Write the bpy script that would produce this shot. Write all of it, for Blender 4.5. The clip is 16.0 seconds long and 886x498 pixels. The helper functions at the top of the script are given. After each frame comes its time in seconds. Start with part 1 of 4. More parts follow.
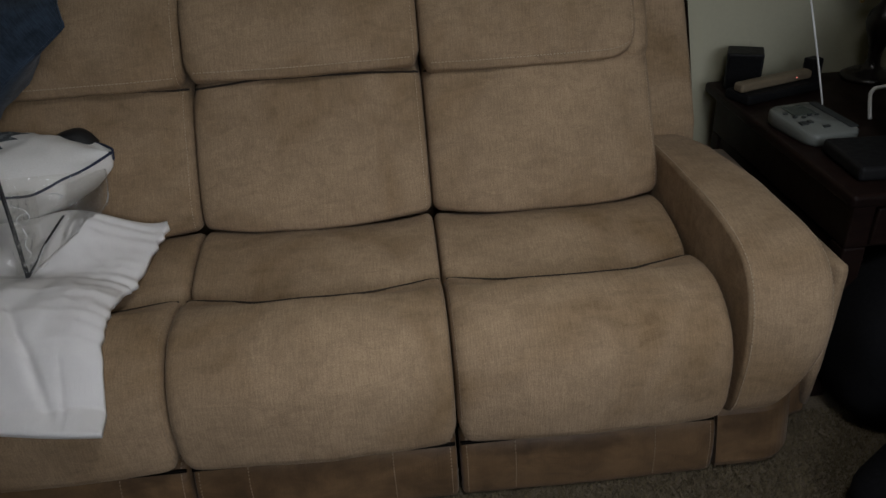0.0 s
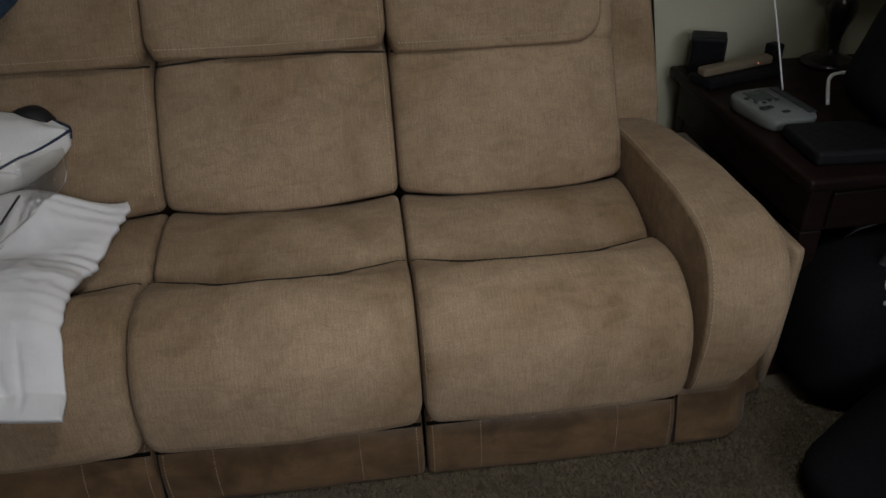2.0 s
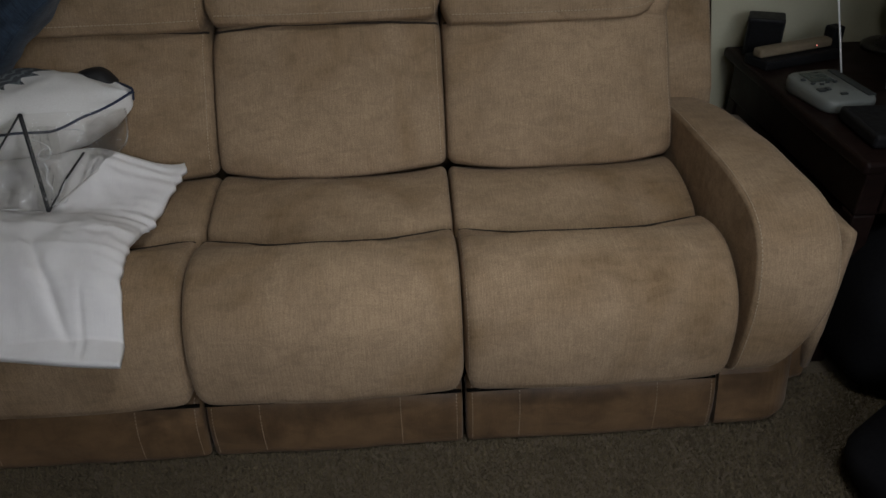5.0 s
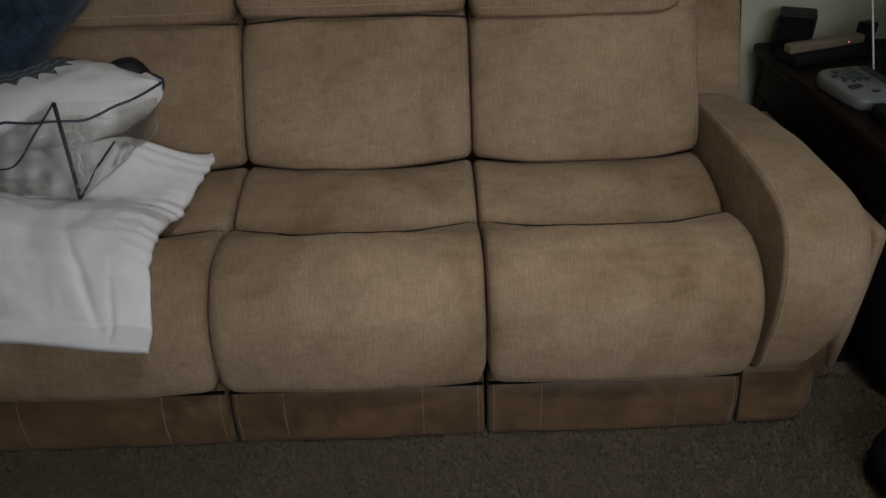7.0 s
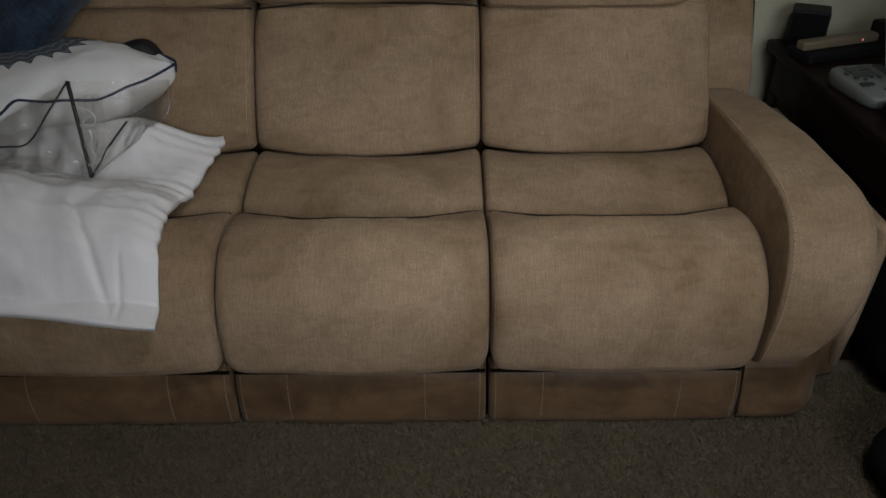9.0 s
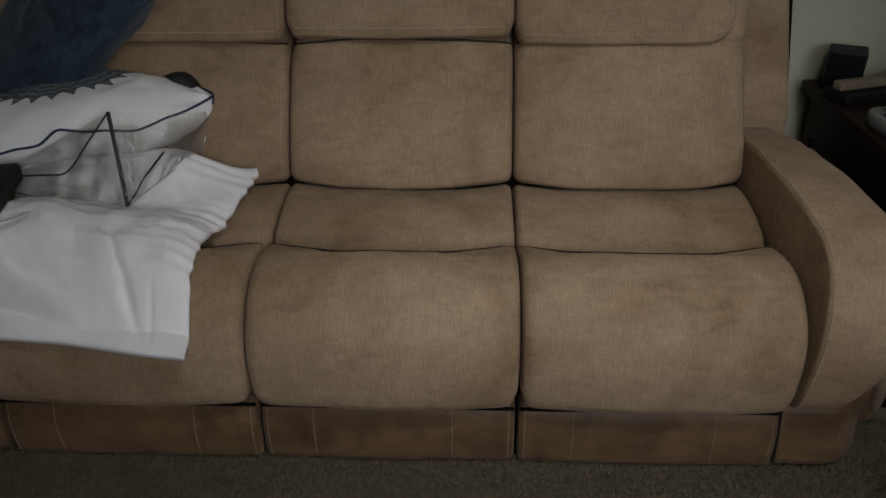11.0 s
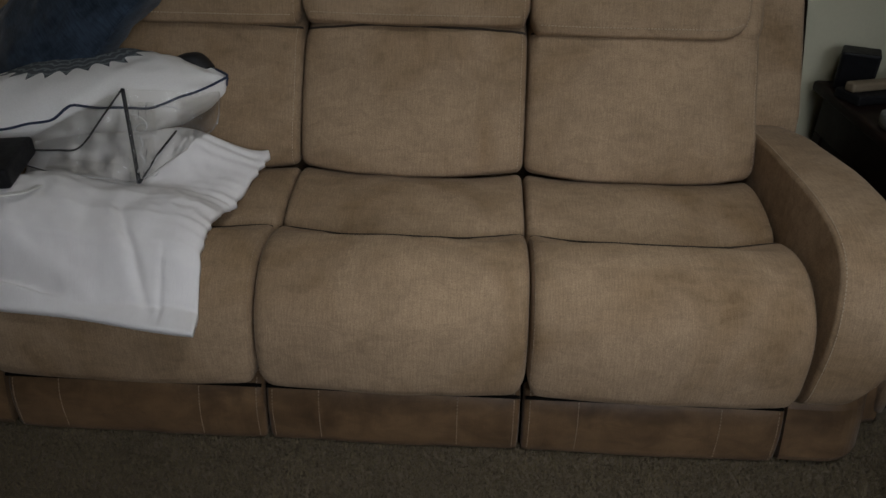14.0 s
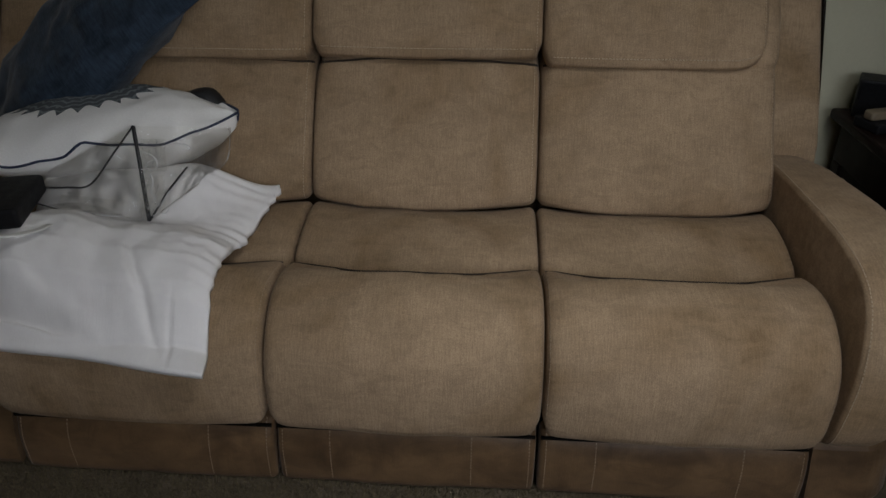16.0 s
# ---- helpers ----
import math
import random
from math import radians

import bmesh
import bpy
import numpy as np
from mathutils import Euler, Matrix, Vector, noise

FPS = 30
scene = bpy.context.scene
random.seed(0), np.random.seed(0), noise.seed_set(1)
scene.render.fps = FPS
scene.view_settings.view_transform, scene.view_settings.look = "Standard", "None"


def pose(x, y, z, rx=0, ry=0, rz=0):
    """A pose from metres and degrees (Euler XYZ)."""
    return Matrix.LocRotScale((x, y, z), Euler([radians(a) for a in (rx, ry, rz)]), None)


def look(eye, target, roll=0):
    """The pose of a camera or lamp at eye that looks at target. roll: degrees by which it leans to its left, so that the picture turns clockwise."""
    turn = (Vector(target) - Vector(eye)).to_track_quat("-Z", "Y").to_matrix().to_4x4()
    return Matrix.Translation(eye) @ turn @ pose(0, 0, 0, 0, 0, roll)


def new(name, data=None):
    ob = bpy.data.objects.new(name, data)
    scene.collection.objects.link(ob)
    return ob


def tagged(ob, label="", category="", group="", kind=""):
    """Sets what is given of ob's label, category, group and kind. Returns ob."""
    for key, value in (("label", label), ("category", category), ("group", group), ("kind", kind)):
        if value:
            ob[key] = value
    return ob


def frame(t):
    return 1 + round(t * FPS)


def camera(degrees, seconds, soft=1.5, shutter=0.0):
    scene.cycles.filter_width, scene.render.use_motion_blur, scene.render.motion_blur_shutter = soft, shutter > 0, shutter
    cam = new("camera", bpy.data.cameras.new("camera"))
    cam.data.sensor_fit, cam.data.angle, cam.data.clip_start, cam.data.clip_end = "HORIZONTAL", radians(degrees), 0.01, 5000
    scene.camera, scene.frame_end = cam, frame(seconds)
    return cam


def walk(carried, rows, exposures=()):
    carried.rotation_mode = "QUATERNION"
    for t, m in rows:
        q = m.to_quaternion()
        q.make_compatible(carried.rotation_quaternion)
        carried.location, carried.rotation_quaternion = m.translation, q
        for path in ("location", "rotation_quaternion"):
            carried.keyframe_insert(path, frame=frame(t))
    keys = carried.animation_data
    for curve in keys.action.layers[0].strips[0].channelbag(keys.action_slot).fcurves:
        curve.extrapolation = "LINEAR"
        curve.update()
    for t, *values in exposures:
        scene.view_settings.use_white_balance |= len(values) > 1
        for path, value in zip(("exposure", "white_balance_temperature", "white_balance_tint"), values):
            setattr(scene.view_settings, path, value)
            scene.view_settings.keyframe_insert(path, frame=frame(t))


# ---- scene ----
cam = camera(63.1, 16.0)
PATH = [
    (0, (-0.064, -1.139, 1.336), (0.023, 0.579, 0.316), -3.6),
    (0.5, (-0.062, -1.14, 1.338), (0.063, 0.557, 0.287), -3.0),
    (1, (-0.062, -1.142, 1.338), (0.09, 0.544, 0.272), -2.6),
    (1.5, (-0.063, -1.141, 1.338), (0.098, 0.539, 0.265), -2.3),
    (2, (-0.063, -1.139, 1.34), (0.111, 0.542, 0.27), -1.9),
    (2.5, (-0.063, -1.149, 1.347), (0.113, 0.548, 0.304), -1.7),
    (3, (-0.07, -1.147, 1.341), (0.106, 0.552, 0.3), -1.6),
    (3.5, (-0.068, -1.149, 1.339), (0.084, 0.54, 0.279), -1.7),
    (4, (-0.082, -1.156, 1.328), (0.048, 0.521, 0.245), -1.4),
    (4.5, (-0.085, -1.168, 1.321), (0.013, 0.504, 0.228), -1.5),
    (7, (-0.096, -1.183, 1.317), (-0.084, 0.482, 0.209), -1.8),
    (7.5, (-0.095, -1.185, 1.32), (-0.078, 0.48, 0.213), -2.1),
    (8, (-0.09, -1.192, 1.315), (-0.074, 0.468, 0.199), -1.7),
    (8.5, (-0.091, -1.204, 1.309), (-0.095, 0.452, 0.187), -1.0),
    (9, (-0.089, -1.199, 1.31), (-0.102, 0.456, 0.188), -0.8),
    (9.5, (-0.093, -1.194, 1.319), (-0.122, 0.47, 0.21), -1.1),
    (10, (-0.097, -1.172, 1.311), (-0.16, 0.508, 0.226), -1.5),
    (12.5, (-0.116, -1.226, 1.3), (-0.174, 0.501, 0.292), 0.2),
    (13, (-0.119, -1.213, 1.293), (-0.154, 0.504, 0.269), 0.9),
    (13.5, (-0.13, -1.216, 1.277), (-0.179, 0.494, 0.241), 1.0),
    (14, (-0.13, -1.21, 1.275), (-0.205, 0.499, 0.238), 0.9),
    (14.5, (-0.123, -1.204, 1.283), (-0.176, 0.504, 0.243), 0.5),
    (15, (-0.114, -1.197, 1.29), (-0.152, 0.518, 0.262), -0.2),
    (15.5, (-0.117, -1.188, 1.296), (-0.179, 0.542, 0.294), -0.5),
    (16, (-0.133, -1.169, 1.293), (-0.244, 0.565, 0.304), 0.0),
]
walk(cam, [(t, look(eye, target, roll)) for t, eye, target, roll in PATH], [(0.0, 0.0), (16.0, 0.0)])

# ---- light ----
world = bpy.data.worlds.new("world")
scene.world = world
world.use_nodes = True
wn = world.node_tree.nodes
sky = wn.new("ShaderNodeTexSky")
sky.sky_type, sky.sun_disc = "NISHITA", False
sky.sun_elevation, sky.sun_rotation = radians(35), radians(150)
world.node_tree.links.new(sky.outputs[0], wn["Background"].inputs[0])
wn["Background"].inputs[1].default_value = 0.1


def window_light(name, m, sx, sy, watts, colour):
    """A soft rectangular source in the opening of a window or under a diffuser."""
    d = bpy.data.lights.new(name, "AREA")
    d.shape, d.size, d.size_y, d.energy, d.color = "RECTANGLE", sx, sy, watts, colour
    ob = new(name, d)
    ob.matrix_world = m
    return ob


WIN_X, WIN_Z, WIN_W, WIN_H = 0.75, 1.6, 1.6, 1.2
ROOM_X0, ROOM_X1, ROOM_Y0, ROOM_Y1, ROOM_H = -3.4, 2.6, -2.6, 1.01, 2.40
daylight = window_light("window_daylight", look((WIN_X, ROOM_Y0 + 0.02, WIN_Z), (-0.08, 0.05, 0.36)), WIN_W - 0.1, WIN_H - 0.1, 6.6, (0.93, 0.985, 1.10))
daylight.data.spread = radians(92)
LAMP_X, LAMP_Y = 0.40, -0.75
lamp_glow = window_light("ceiling_light_glow", look((LAMP_X, LAMP_Y, ROOM_H - 0.095), (0.0, 0.12, 0.36)), 0.42, 0.42, 3.3, (0.955, 0.978, 1.01))
lamp_glow.data.shape, lamp_glow.data.spread = "DISK", radians(80)


# ---- materials ----
def mat(name, base, rough=0.8, metal=0.0):
    m = bpy.data.materials.new(name)
    m.use_nodes = True
    b = m.node_tree.nodes["Principled BSDF"]
    b.inputs["Base Color"].default_value = (*base, 1)
    b.inputs["Roughness"].default_value, b.inputs["Metallic"].default_value = rough, metal
    return m, m.node_tree.nodes, m.node_tree.links, b


def math_node(nd, lk, op, a, b=None, c=None):
    n = nd.new("ShaderNodeMath")
    n.operation = op
    for i, v in enumerate((a, b, c)):
        if v is None:
            continue
        if isinstance(v, (int, float)):
            n.inputs[i].default_value = v
        else:
            lk.new(v, n.inputs[i])
    return n.outputs[0]


def noise_tex(nd, lk, scale, detail=4, rough=0.6, stretch=(1, 1, 1), dist=0.0, coord="Object"):
    tc, mp, nz = nd.new("ShaderNodeTexCoord"), nd.new("ShaderNodeMapping"), nd.new("ShaderNodeTexNoise")
    mp.inputs["Scale"].default_value = stretch
    nz.inputs["Scale"].default_value, nz.inputs["Detail"].default_value = scale, detail
    nz.inputs["Roughness"].default_value, nz.inputs["Distortion"].default_value = rough, dist
    lk.new(tc.outputs[coord], mp.inputs[0])
    lk.new(mp.outputs[0], nz.inputs["Vector"])
    return nz.outputs["Fac"]


def ramp(nd, lk, fac, stops):
    r = nd.new("ShaderNodeValToRGB")
    e = r.color_ramp.elements
    while len(e) < len(stops):
        e.new(0.5)
    for el, (p, c) in zip(e, stops):
        el.position, el.color = p, (*c, 1)
    lk.new(fac, r.inputs[0])
    return r.outputs[0]


def mix(nd, lk, kind, fac, a, b):
    n = nd.new("ShaderNodeMix")
    n.data_type, n.blend_type = "RGBA", kind
    if isinstance(fac, (int, float)):
        n.inputs[0].default_value = fac
    else:
        lk.new(fac, n.inputs[0])
    for i, v in ((6, a), (7, b)):
        if isinstance(v, tuple):
            n.inputs[i].default_value = (*v, 1)
        else:
            lk.new(v, n.inputs[i])
    return n.outputs[2]


def bump(nd, lk, b, height, strength, dist):
    n = nd.new("ShaderNodeBump")
    n.inputs["Strength"].default_value, n.inputs["Distance"].default_value = strength, dist
    lk.new(height, n.inputs["Height"])
    lk.new(n.outputs[0], b.inputs["Normal"])


def shade(c, k):
    return tuple(min(1.0, v * k) for v in c)


def cloth(name, base, tint, spread=0.25, weave=420, sheen=0.25, streak=0.5, patch=5.0, fuzzy=0.5):
    """Brushed upholstery: soft patches of turned nap, a warp-and-weft grain and fine fuzz."""
    m, nd, lk, b = mat(name, base, 0.92)
    patches = noise_tex(nd, lk, patch, 3, 0.55, (1, 1, 1), 0.6)
    col = ramp(nd, lk, patches, [(0.28, shade(tint, 1 - spread)), (0.52, base), (0.75, shade(base, 1 + spread * 0.8))])
    nap = noise_tex(nd, lk, 26, 4, 0.65, (0.5, 1.0, 1.0), 1.2)
    col = mix(nd, lk, "MULTIPLY", 1.0, col, ramp(nd, lk, nap, [(0.30, (1 - spread * 0.9,) * 3), (0.62, (1, 1, 1))]))
    warp = noise_tex(nd, lk, 400, 2, 0.5, (1.0, 0.08, 0.08))
    weft = noise_tex(nd, lk, 300, 2, 0.5, (0.06, 1.0, 1.0))
    grain = math_node(nd, lk, "ADD", math_node(nd, lk, "MULTIPLY", warp, 0.92), math_node(nd, lk, "MULTIPLY", weft, 0.08))
    g = ramp(nd, lk, grain, [(0.36, (1 - 0.45 * streak,) * 3), (0.64, (1.0,) * 3)])
    col = mix(nd, lk, "MULTIPLY", 1.0, col, g)
    fuzz = noise_tex(nd, lk, weave, 3, 0.7)
    col = mix(nd, lk, "MULTIPLY", fuzzy, col, ramp(nd, lk, fuzz, [(0.3, (0.62, 0.62, 0.62)), (0.7, (1, 1, 1))]))
    lk.new(col, b.inputs["Base Color"])
    b.inputs["Sheen Weight"].default_value, b.inputs["Sheen Roughness"].default_value = sheen, 0.45
    b.inputs["Specular IOR Level"].default_value = 0.15
    bump(nd, lk, b, math_node(nd, lk, "ADD", grain, math_node(nd, lk, "MULTIPLY", fuzz, 0.6)), 0.35, 0.0015)
    return m


SOFA = cloth("tan_brushed_fabric", (0.432, 0.306, 0.190), (0.410, 0.272, 0.148), 0.23, 360, 0.05, 0.36, 4.2, 0.85)
SUEDE = cloth("brown_suede_fabric", (0.166, 0.098, 0.047), (0.124, 0.070, 0.032), 0.3, 500, 0.1, 0.12, 9)
SUEDE.node_tree.nodes["Principled BSDF"].inputs["Roughness"].default_value = 0.5
SUEDE.node_tree.nodes["Principled BSDF"].inputs["Specular IOR Level"].default_value = 0.32
THREAD, *_ = mat("pale_thread", (0.45, 0.35, 0.24), 0.8)
PANEL_THREAD, *_ = mat("tan_thread", (0.28, 0.205, 0.135), 0.8)
# near-black, so the shade deep in the gaps is in the colour
DARK_GAP, *_ = mat("black_gap_shade", (0.005, 0.004, 0.003), 0.95)
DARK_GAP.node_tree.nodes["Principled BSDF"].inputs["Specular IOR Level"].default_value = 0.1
WHITE_COTTON = cloth("white_cotton", (0.83, 0.81, 0.79), (0.81, 0.785, 0.765), 0.03, 700, 0.05, 0.03, 9, 0.12)
NAVY = cloth("navy_chambray", (0.046, 0.070, 0.104), (0.031, 0.048, 0.072), 0.35, 260, 0.15, 0.8, 16)
NAVY_CORD, *_ = mat("navy_cord", (0.025, 0.035, 0.07), 0.8)
# dark brown for the shade lines drawn in the sofa's tucks
SEAM_SHADE, *_ = mat("dark_brown_seam_shade", (0.036, 0.025, 0.016), 0.95)
BLACK_TAPE, *_ = mat("black_tape", (0.012, 0.012, 0.013), 0.6)
WHITE_TAPE, *_ = mat("white_webbing", (0.75, 0.74, 0.7), 0.7)


def plain(name, base, rough, scale=60, amount=0.15, bumps=0.1, metal=0.0, stretch=(1, 1, 1)):
    m, nd, lk, b = mat(name, base, rough, metal)
    n = noise_tex(nd, lk, scale, 5, 0.65, stretch)
    lk.new(ramp(nd, lk, n, [(0.3, shade(base, 1 - amount)), (0.7, shade(base, 1 + amount))]), b.inputs["Base Color"])
    lk.new(ramp(nd, lk, noise_tex(nd, lk, scale * 0.3, 3), [(0.3, (rough * 0.85,) * 3), (0.7, (min(1, rough * 1.15),) * 3)]), b.inputs["Roughness"])
    bump(nd, lk, b, n, bumps, 0.002)
    return m


WALL = plain("beige_wall_paint", (0.50, 0.485, 0.355), 0.75, 140, 0.03, 0.15)
CEIL = plain("white_ceiling_paint", (0.64, 0.63, 0.59), 0.9, 90, 0.03, 0.2)
CARPET = plain("brown_carpet_backing", (0.096, 0.074, 0.048), 0.98, 220, 0.4, 0.6)
WOOD = plain("dark_cherry_wood", (0.013, 0.0066, 0.0053), 0.45, 40, 0.35, 0.06, 0, (0.15, 1, 1))
BLACK_WOOD = plain("black_lacquered_wood", (0.014, 0.011, 0.010), 0.3, 50, 0.3, 0.05)
BLACK_PLASTIC = plain("black_plastic", (0.012, 0.012, 0.013), 0.5, 200, 0.2, 0.1)
BLACK_FABRIC = plain("black_nylon_fabric", (0.006, 0.006, 0.007), 0.9, 300, 0.3, 0.4)
GREY_PLASTIC = plain("pale_grey_plastic", (0.165, 0.178, 0.165), 0.45, 300, 0.04, 0.05)
SCREEN = plain("grey_liquid_crystal", (0.055, 0.068, 0.06), 0.25, 40, 0.1, 0.0)
DARK_KEY = plain("dark_rubber_key", (0.03, 0.035, 0.035), 0.6, 90, 0.1, 0.05)
TAN_WOOD = plain("pale_tan_plastic", (0.19, 0.15, 0.098), 0.5, 60, 0.1, 0.05)
WHITE_PLASTIC = plain("white_coated_wire", (0.8, 0.8, 0.78), 0.35, 60, 0.03, 0.02)
BRASS = plain("brass", (0.6, 0.45, 0.2), 0.35, 80, 0.1, 0.05, 1.0)
WHITE_TRIM = plain("white_trim_paint", (0.72, 0.71, 0.67), 0.5, 60, 0.03, 0.05)
PAPER = plain("white_paper", (0.75, 0.75, 0.72), 0.8, 90, 0.04, 0.05)
for m in (BLACK_FABRIC, BLACK_PLASTIC, WOOD):
    m.node_tree.nodes["Principled BSDF"].inputs["Specular IOR Level"].default_value = 0.15


def carpet_pile():
    m, nd, lk, b = mat("brown_carpet_pile", (0.2, 0.16, 0.11), 0.95)
    g = nd.new("ShaderNodeNewGeometry")
    tuft = ramp(nd, lk, g.outputs["Random Per Island"], [(0.0, (0.100, 0.078, 0.044)), (0.5, (0.120, 0.093, 0.051)), (1.0, (0.144, 0.112, 0.062))])
    patch = ramp(nd, lk, noise_tex(nd, lk, 9, 3), [(0.3, (0.74, 0.74, 0.74)), (0.7, (1, 1, 1))])
    lk.new(mix(nd, lk, "MULTIPLY", 1.0, tuft, patch), b.inputs["Base Color"])
    return m


PILE = carpet_pile()


def clear_film():
    m, nd, lk, b = mat("clear_vinyl_film", (1, 1, 1), 0.08)
    out = nd["Material Output"]
    tr, gl, mx = nd.new("ShaderNodeBsdfTransparent"), nd.new("ShaderNodeBsdfGlossy"), nd.new("ShaderNodeMixShader")
    tr.inputs[0].default_value = (0.985, 0.98, 0.965, 1)
    gl.inputs["Roughness"].default_value = 0.06
    fr = nd.new("ShaderNodeFresnel")
    fr.inputs[0].default_value = 1.6
    bp = nd.new("ShaderNodeBump")
    bp.inputs["Strength"].default_value, bp.inputs["Distance"].default_value = 0.3, 0.02
    lk.new(noise_tex(nd, lk, 22, 3, 0.5, (1, 1, 1), 1.5), bp.inputs["Height"])
    lk.new(bp.outputs[0], gl.inputs["Normal"])
    lk.new(fr.outputs[0], mx.inputs[0])
    lk.new(tr.outputs[0], mx.inputs[1])
    lk.new(gl.outputs[0], mx.inputs[2])
    df, hz = nd.new("ShaderNodeBsdfDiffuse"), nd.new("ShaderNodeMixShader")
    df.inputs[0].default_value = (0.8, 0.8, 0.78, 1)
    hz.inputs[0].default_value = 0.045
    lk.new(mx.outputs[0], hz.inputs[1])
    lk.new(df.outputs[0], hz.inputs[2])
    lk.new(hz.outputs[0], out.inputs[0])
    return m


FILM = clear_film()


def vinyl_glint():
    """Clear vinyl folded double or welded: glossy, its glints put in as milky white."""
    m, nd, lk, b = mat("clear_vinyl_glint", (1, 1, 1), 0.08)
    tr, mx = nd.new("ShaderNodeBsdfTransparent"), nd.new("ShaderNodeMixShader")
    b.inputs["Base Color"].default_value = (0.9, 0.9, 0.89, 1)
    b.inputs["Roughness"].default_value, b.inputs["Specular IOR Level"].default_value = 0.22, 1.0
    mx.inputs[0].default_value = 0.7
    lk.new(tr.outputs[0], mx.inputs[1])
    lk.new(b.outputs[0], mx.inputs[2])
    lk.new(mx.outputs[0], nd["Material Output"].inputs[0])
    return m


GLINT = vinyl_glint()


def printed_cotton():
    """White cotton with a round navy medallion printed on the upper face."""
    m, nd, lk, b = mat("printed_white_cotton", (0.8, 0.78, 0.74), 0.9)
    tc, sp = nd.new("ShaderNodeTexCoord"), nd.new("ShaderNodeSeparateXYZ")
    lk.new(tc.outputs["Object"], sp.inputs[0])
    x, y, z = sp.outputs
    x = math_node(nd, lk, "MULTIPLY", math_node(nd, lk, "ADD", x, 0.075), 0.62)
    y = math_node(nd, lk, "MULTIPLY", math_node(nd, lk, "SUBTRACT", y, 0.085), 0.8)
    M = lambda op, a, b=None, c=None: math_node(nd, lk, op, a, b, c)
    r = M("SQRT", M("ADD", M("MULTIPLY", x, x), M("MULTIPLY", y, y)))
    ang = M("ARCTAN2", y, x)
    petal = M("ABSOLUTE", M("SINE", M("MULTIPLY", ang, 13.0)))
    edge = M("ADD", 0.130, M("MULTIPLY", petal, -0.022))
    inside = M("LESS_THAN", r, edge)
    rings = M("GREATER_THAN", M("SINE", M("ADD", M("MULTIPLY", r, 420.0), M("MULTIPLY", petal, 2.6))), -0.55)
    lace = M("GREATER_THAN", M("ADD", M("SINE", M("MULTIPLY", ang, 36.0)), M("SINE", M("MULTIPLY", r, 300.0))), -1.65)
    ink = M("MULTIPLY", inside, M("GREATER_THAN", z, 0.012))
    thread = mix(nd, lk, "MIX", M("MULTIPLY", rings, lace), (0.13, 0.16, 0.165), (0.022, 0.032, 0.045))
    col = mix(nd, lk, "MIX", M("MULTIPLY", ink, 0.93), ramp(nd, lk, noise_tex(nd, lk, 300, 3), [(0.3, (0.80, 0.785, 0.75)), (0.7, (0.88, 0.87, 0.84))]), thread)
    lk.new(col, b.inputs["Base Color"])
    bump(nd, lk, b, noise_tex(nd, lk, 600, 3), 0.25, 0.001)
    return m


PRINTED = printed_cotton()


# ---- shapes ----
def empty(name, at=(0, 0, 0)):
    ob = new(name)
    ob.location = at
    ob.empty_display_size = 0.05
    return ob


def solid(name, verts, faces, material, parent=None, label="", smooth=True):
    me = bpy.data.meshes.new(name)
    me.from_pydata([tuple(v) for v in verts], [], [tuple(f) for f in faces])
    if smooth:
        me.polygons.foreach_set("use_smooth", [True] * len(me.polygons))
    me.materials.append(material)
    me.update()
    ob = new(name, me)
    if parent:
        ob.parent = parent
    if label:
        tagged(ob, label)
    return ob


def part(name, bm, material, parent=None, label="", smooth=False):
    bmesh.ops.recalc_face_normals(bm, faces=bm.faces)
    me = bpy.data.meshes.new(name)
    bm.to_mesh(me)
    bm.free()
    if smooth:
        me.polygons.foreach_set("use_smooth", [True] * len(me.polygons))
    me.materials.append(material)
    ob = new(name, me)
    if parent:
        ob.parent = parent
    if label:
        tagged(ob, label)
    return ob


def box(x0, x1, y0, y1, z0, z1, bevel=0.0, seg=2, bm=None, m=None):
    """A box with rounded edges, as a bmesh (added to bm)."""
    b = bmesh.new()
    g = bmesh.ops.create_cube(b, size=1.0)
    for v in g["verts"]:
        v.co = Vector(((x0 + x1) / 2 + v.co.x * (x1 - x0), (y0 + y1) / 2 + v.co.y * (y1 - y0), (z0 + z1) / 2 + v.co.z * (z1 - z0)))
    if bevel:
        bmesh.ops.bevel(b, geom=b.edges[:], offset=bevel, segments=seg, affect="EDGES", profile=0.5)
    if m is not None:
        bmesh.ops.transform(b, matrix=m, verts=b.verts[:])
    if bm is None:
        return b
    me = bpy.data.meshes.new("tmp")
    b.to_mesh(me)
    b.free()
    bm.from_mesh(me)
    bpy.data.meshes.remove(me)
    return bm


def catmull(pts, per, closed):
    """A smooth line through points, per steps a span."""
    p = [np.array(q, float) for q in pts]
    n = len(p)
    out = []
    for i in range(n if closed else n - 1):
        g = (lambda k: p[k % n]) if closed else (lambda k: p[min(max(k, 0), n - 1)])
        a, b, c, d = g(i - 1), g(i), g(i + 1), g(i + 2)
        for k in range(per):
            t = k / per
            out.append(0.5 * (2 * b + (c - a) * t + (2 * a - 5 * b + 4 * c - d) * t * t + (3 * b - a - 3 * c + d) * t ** 3))
    if not closed:
        out.append(p[-1])
    return np.array(out)


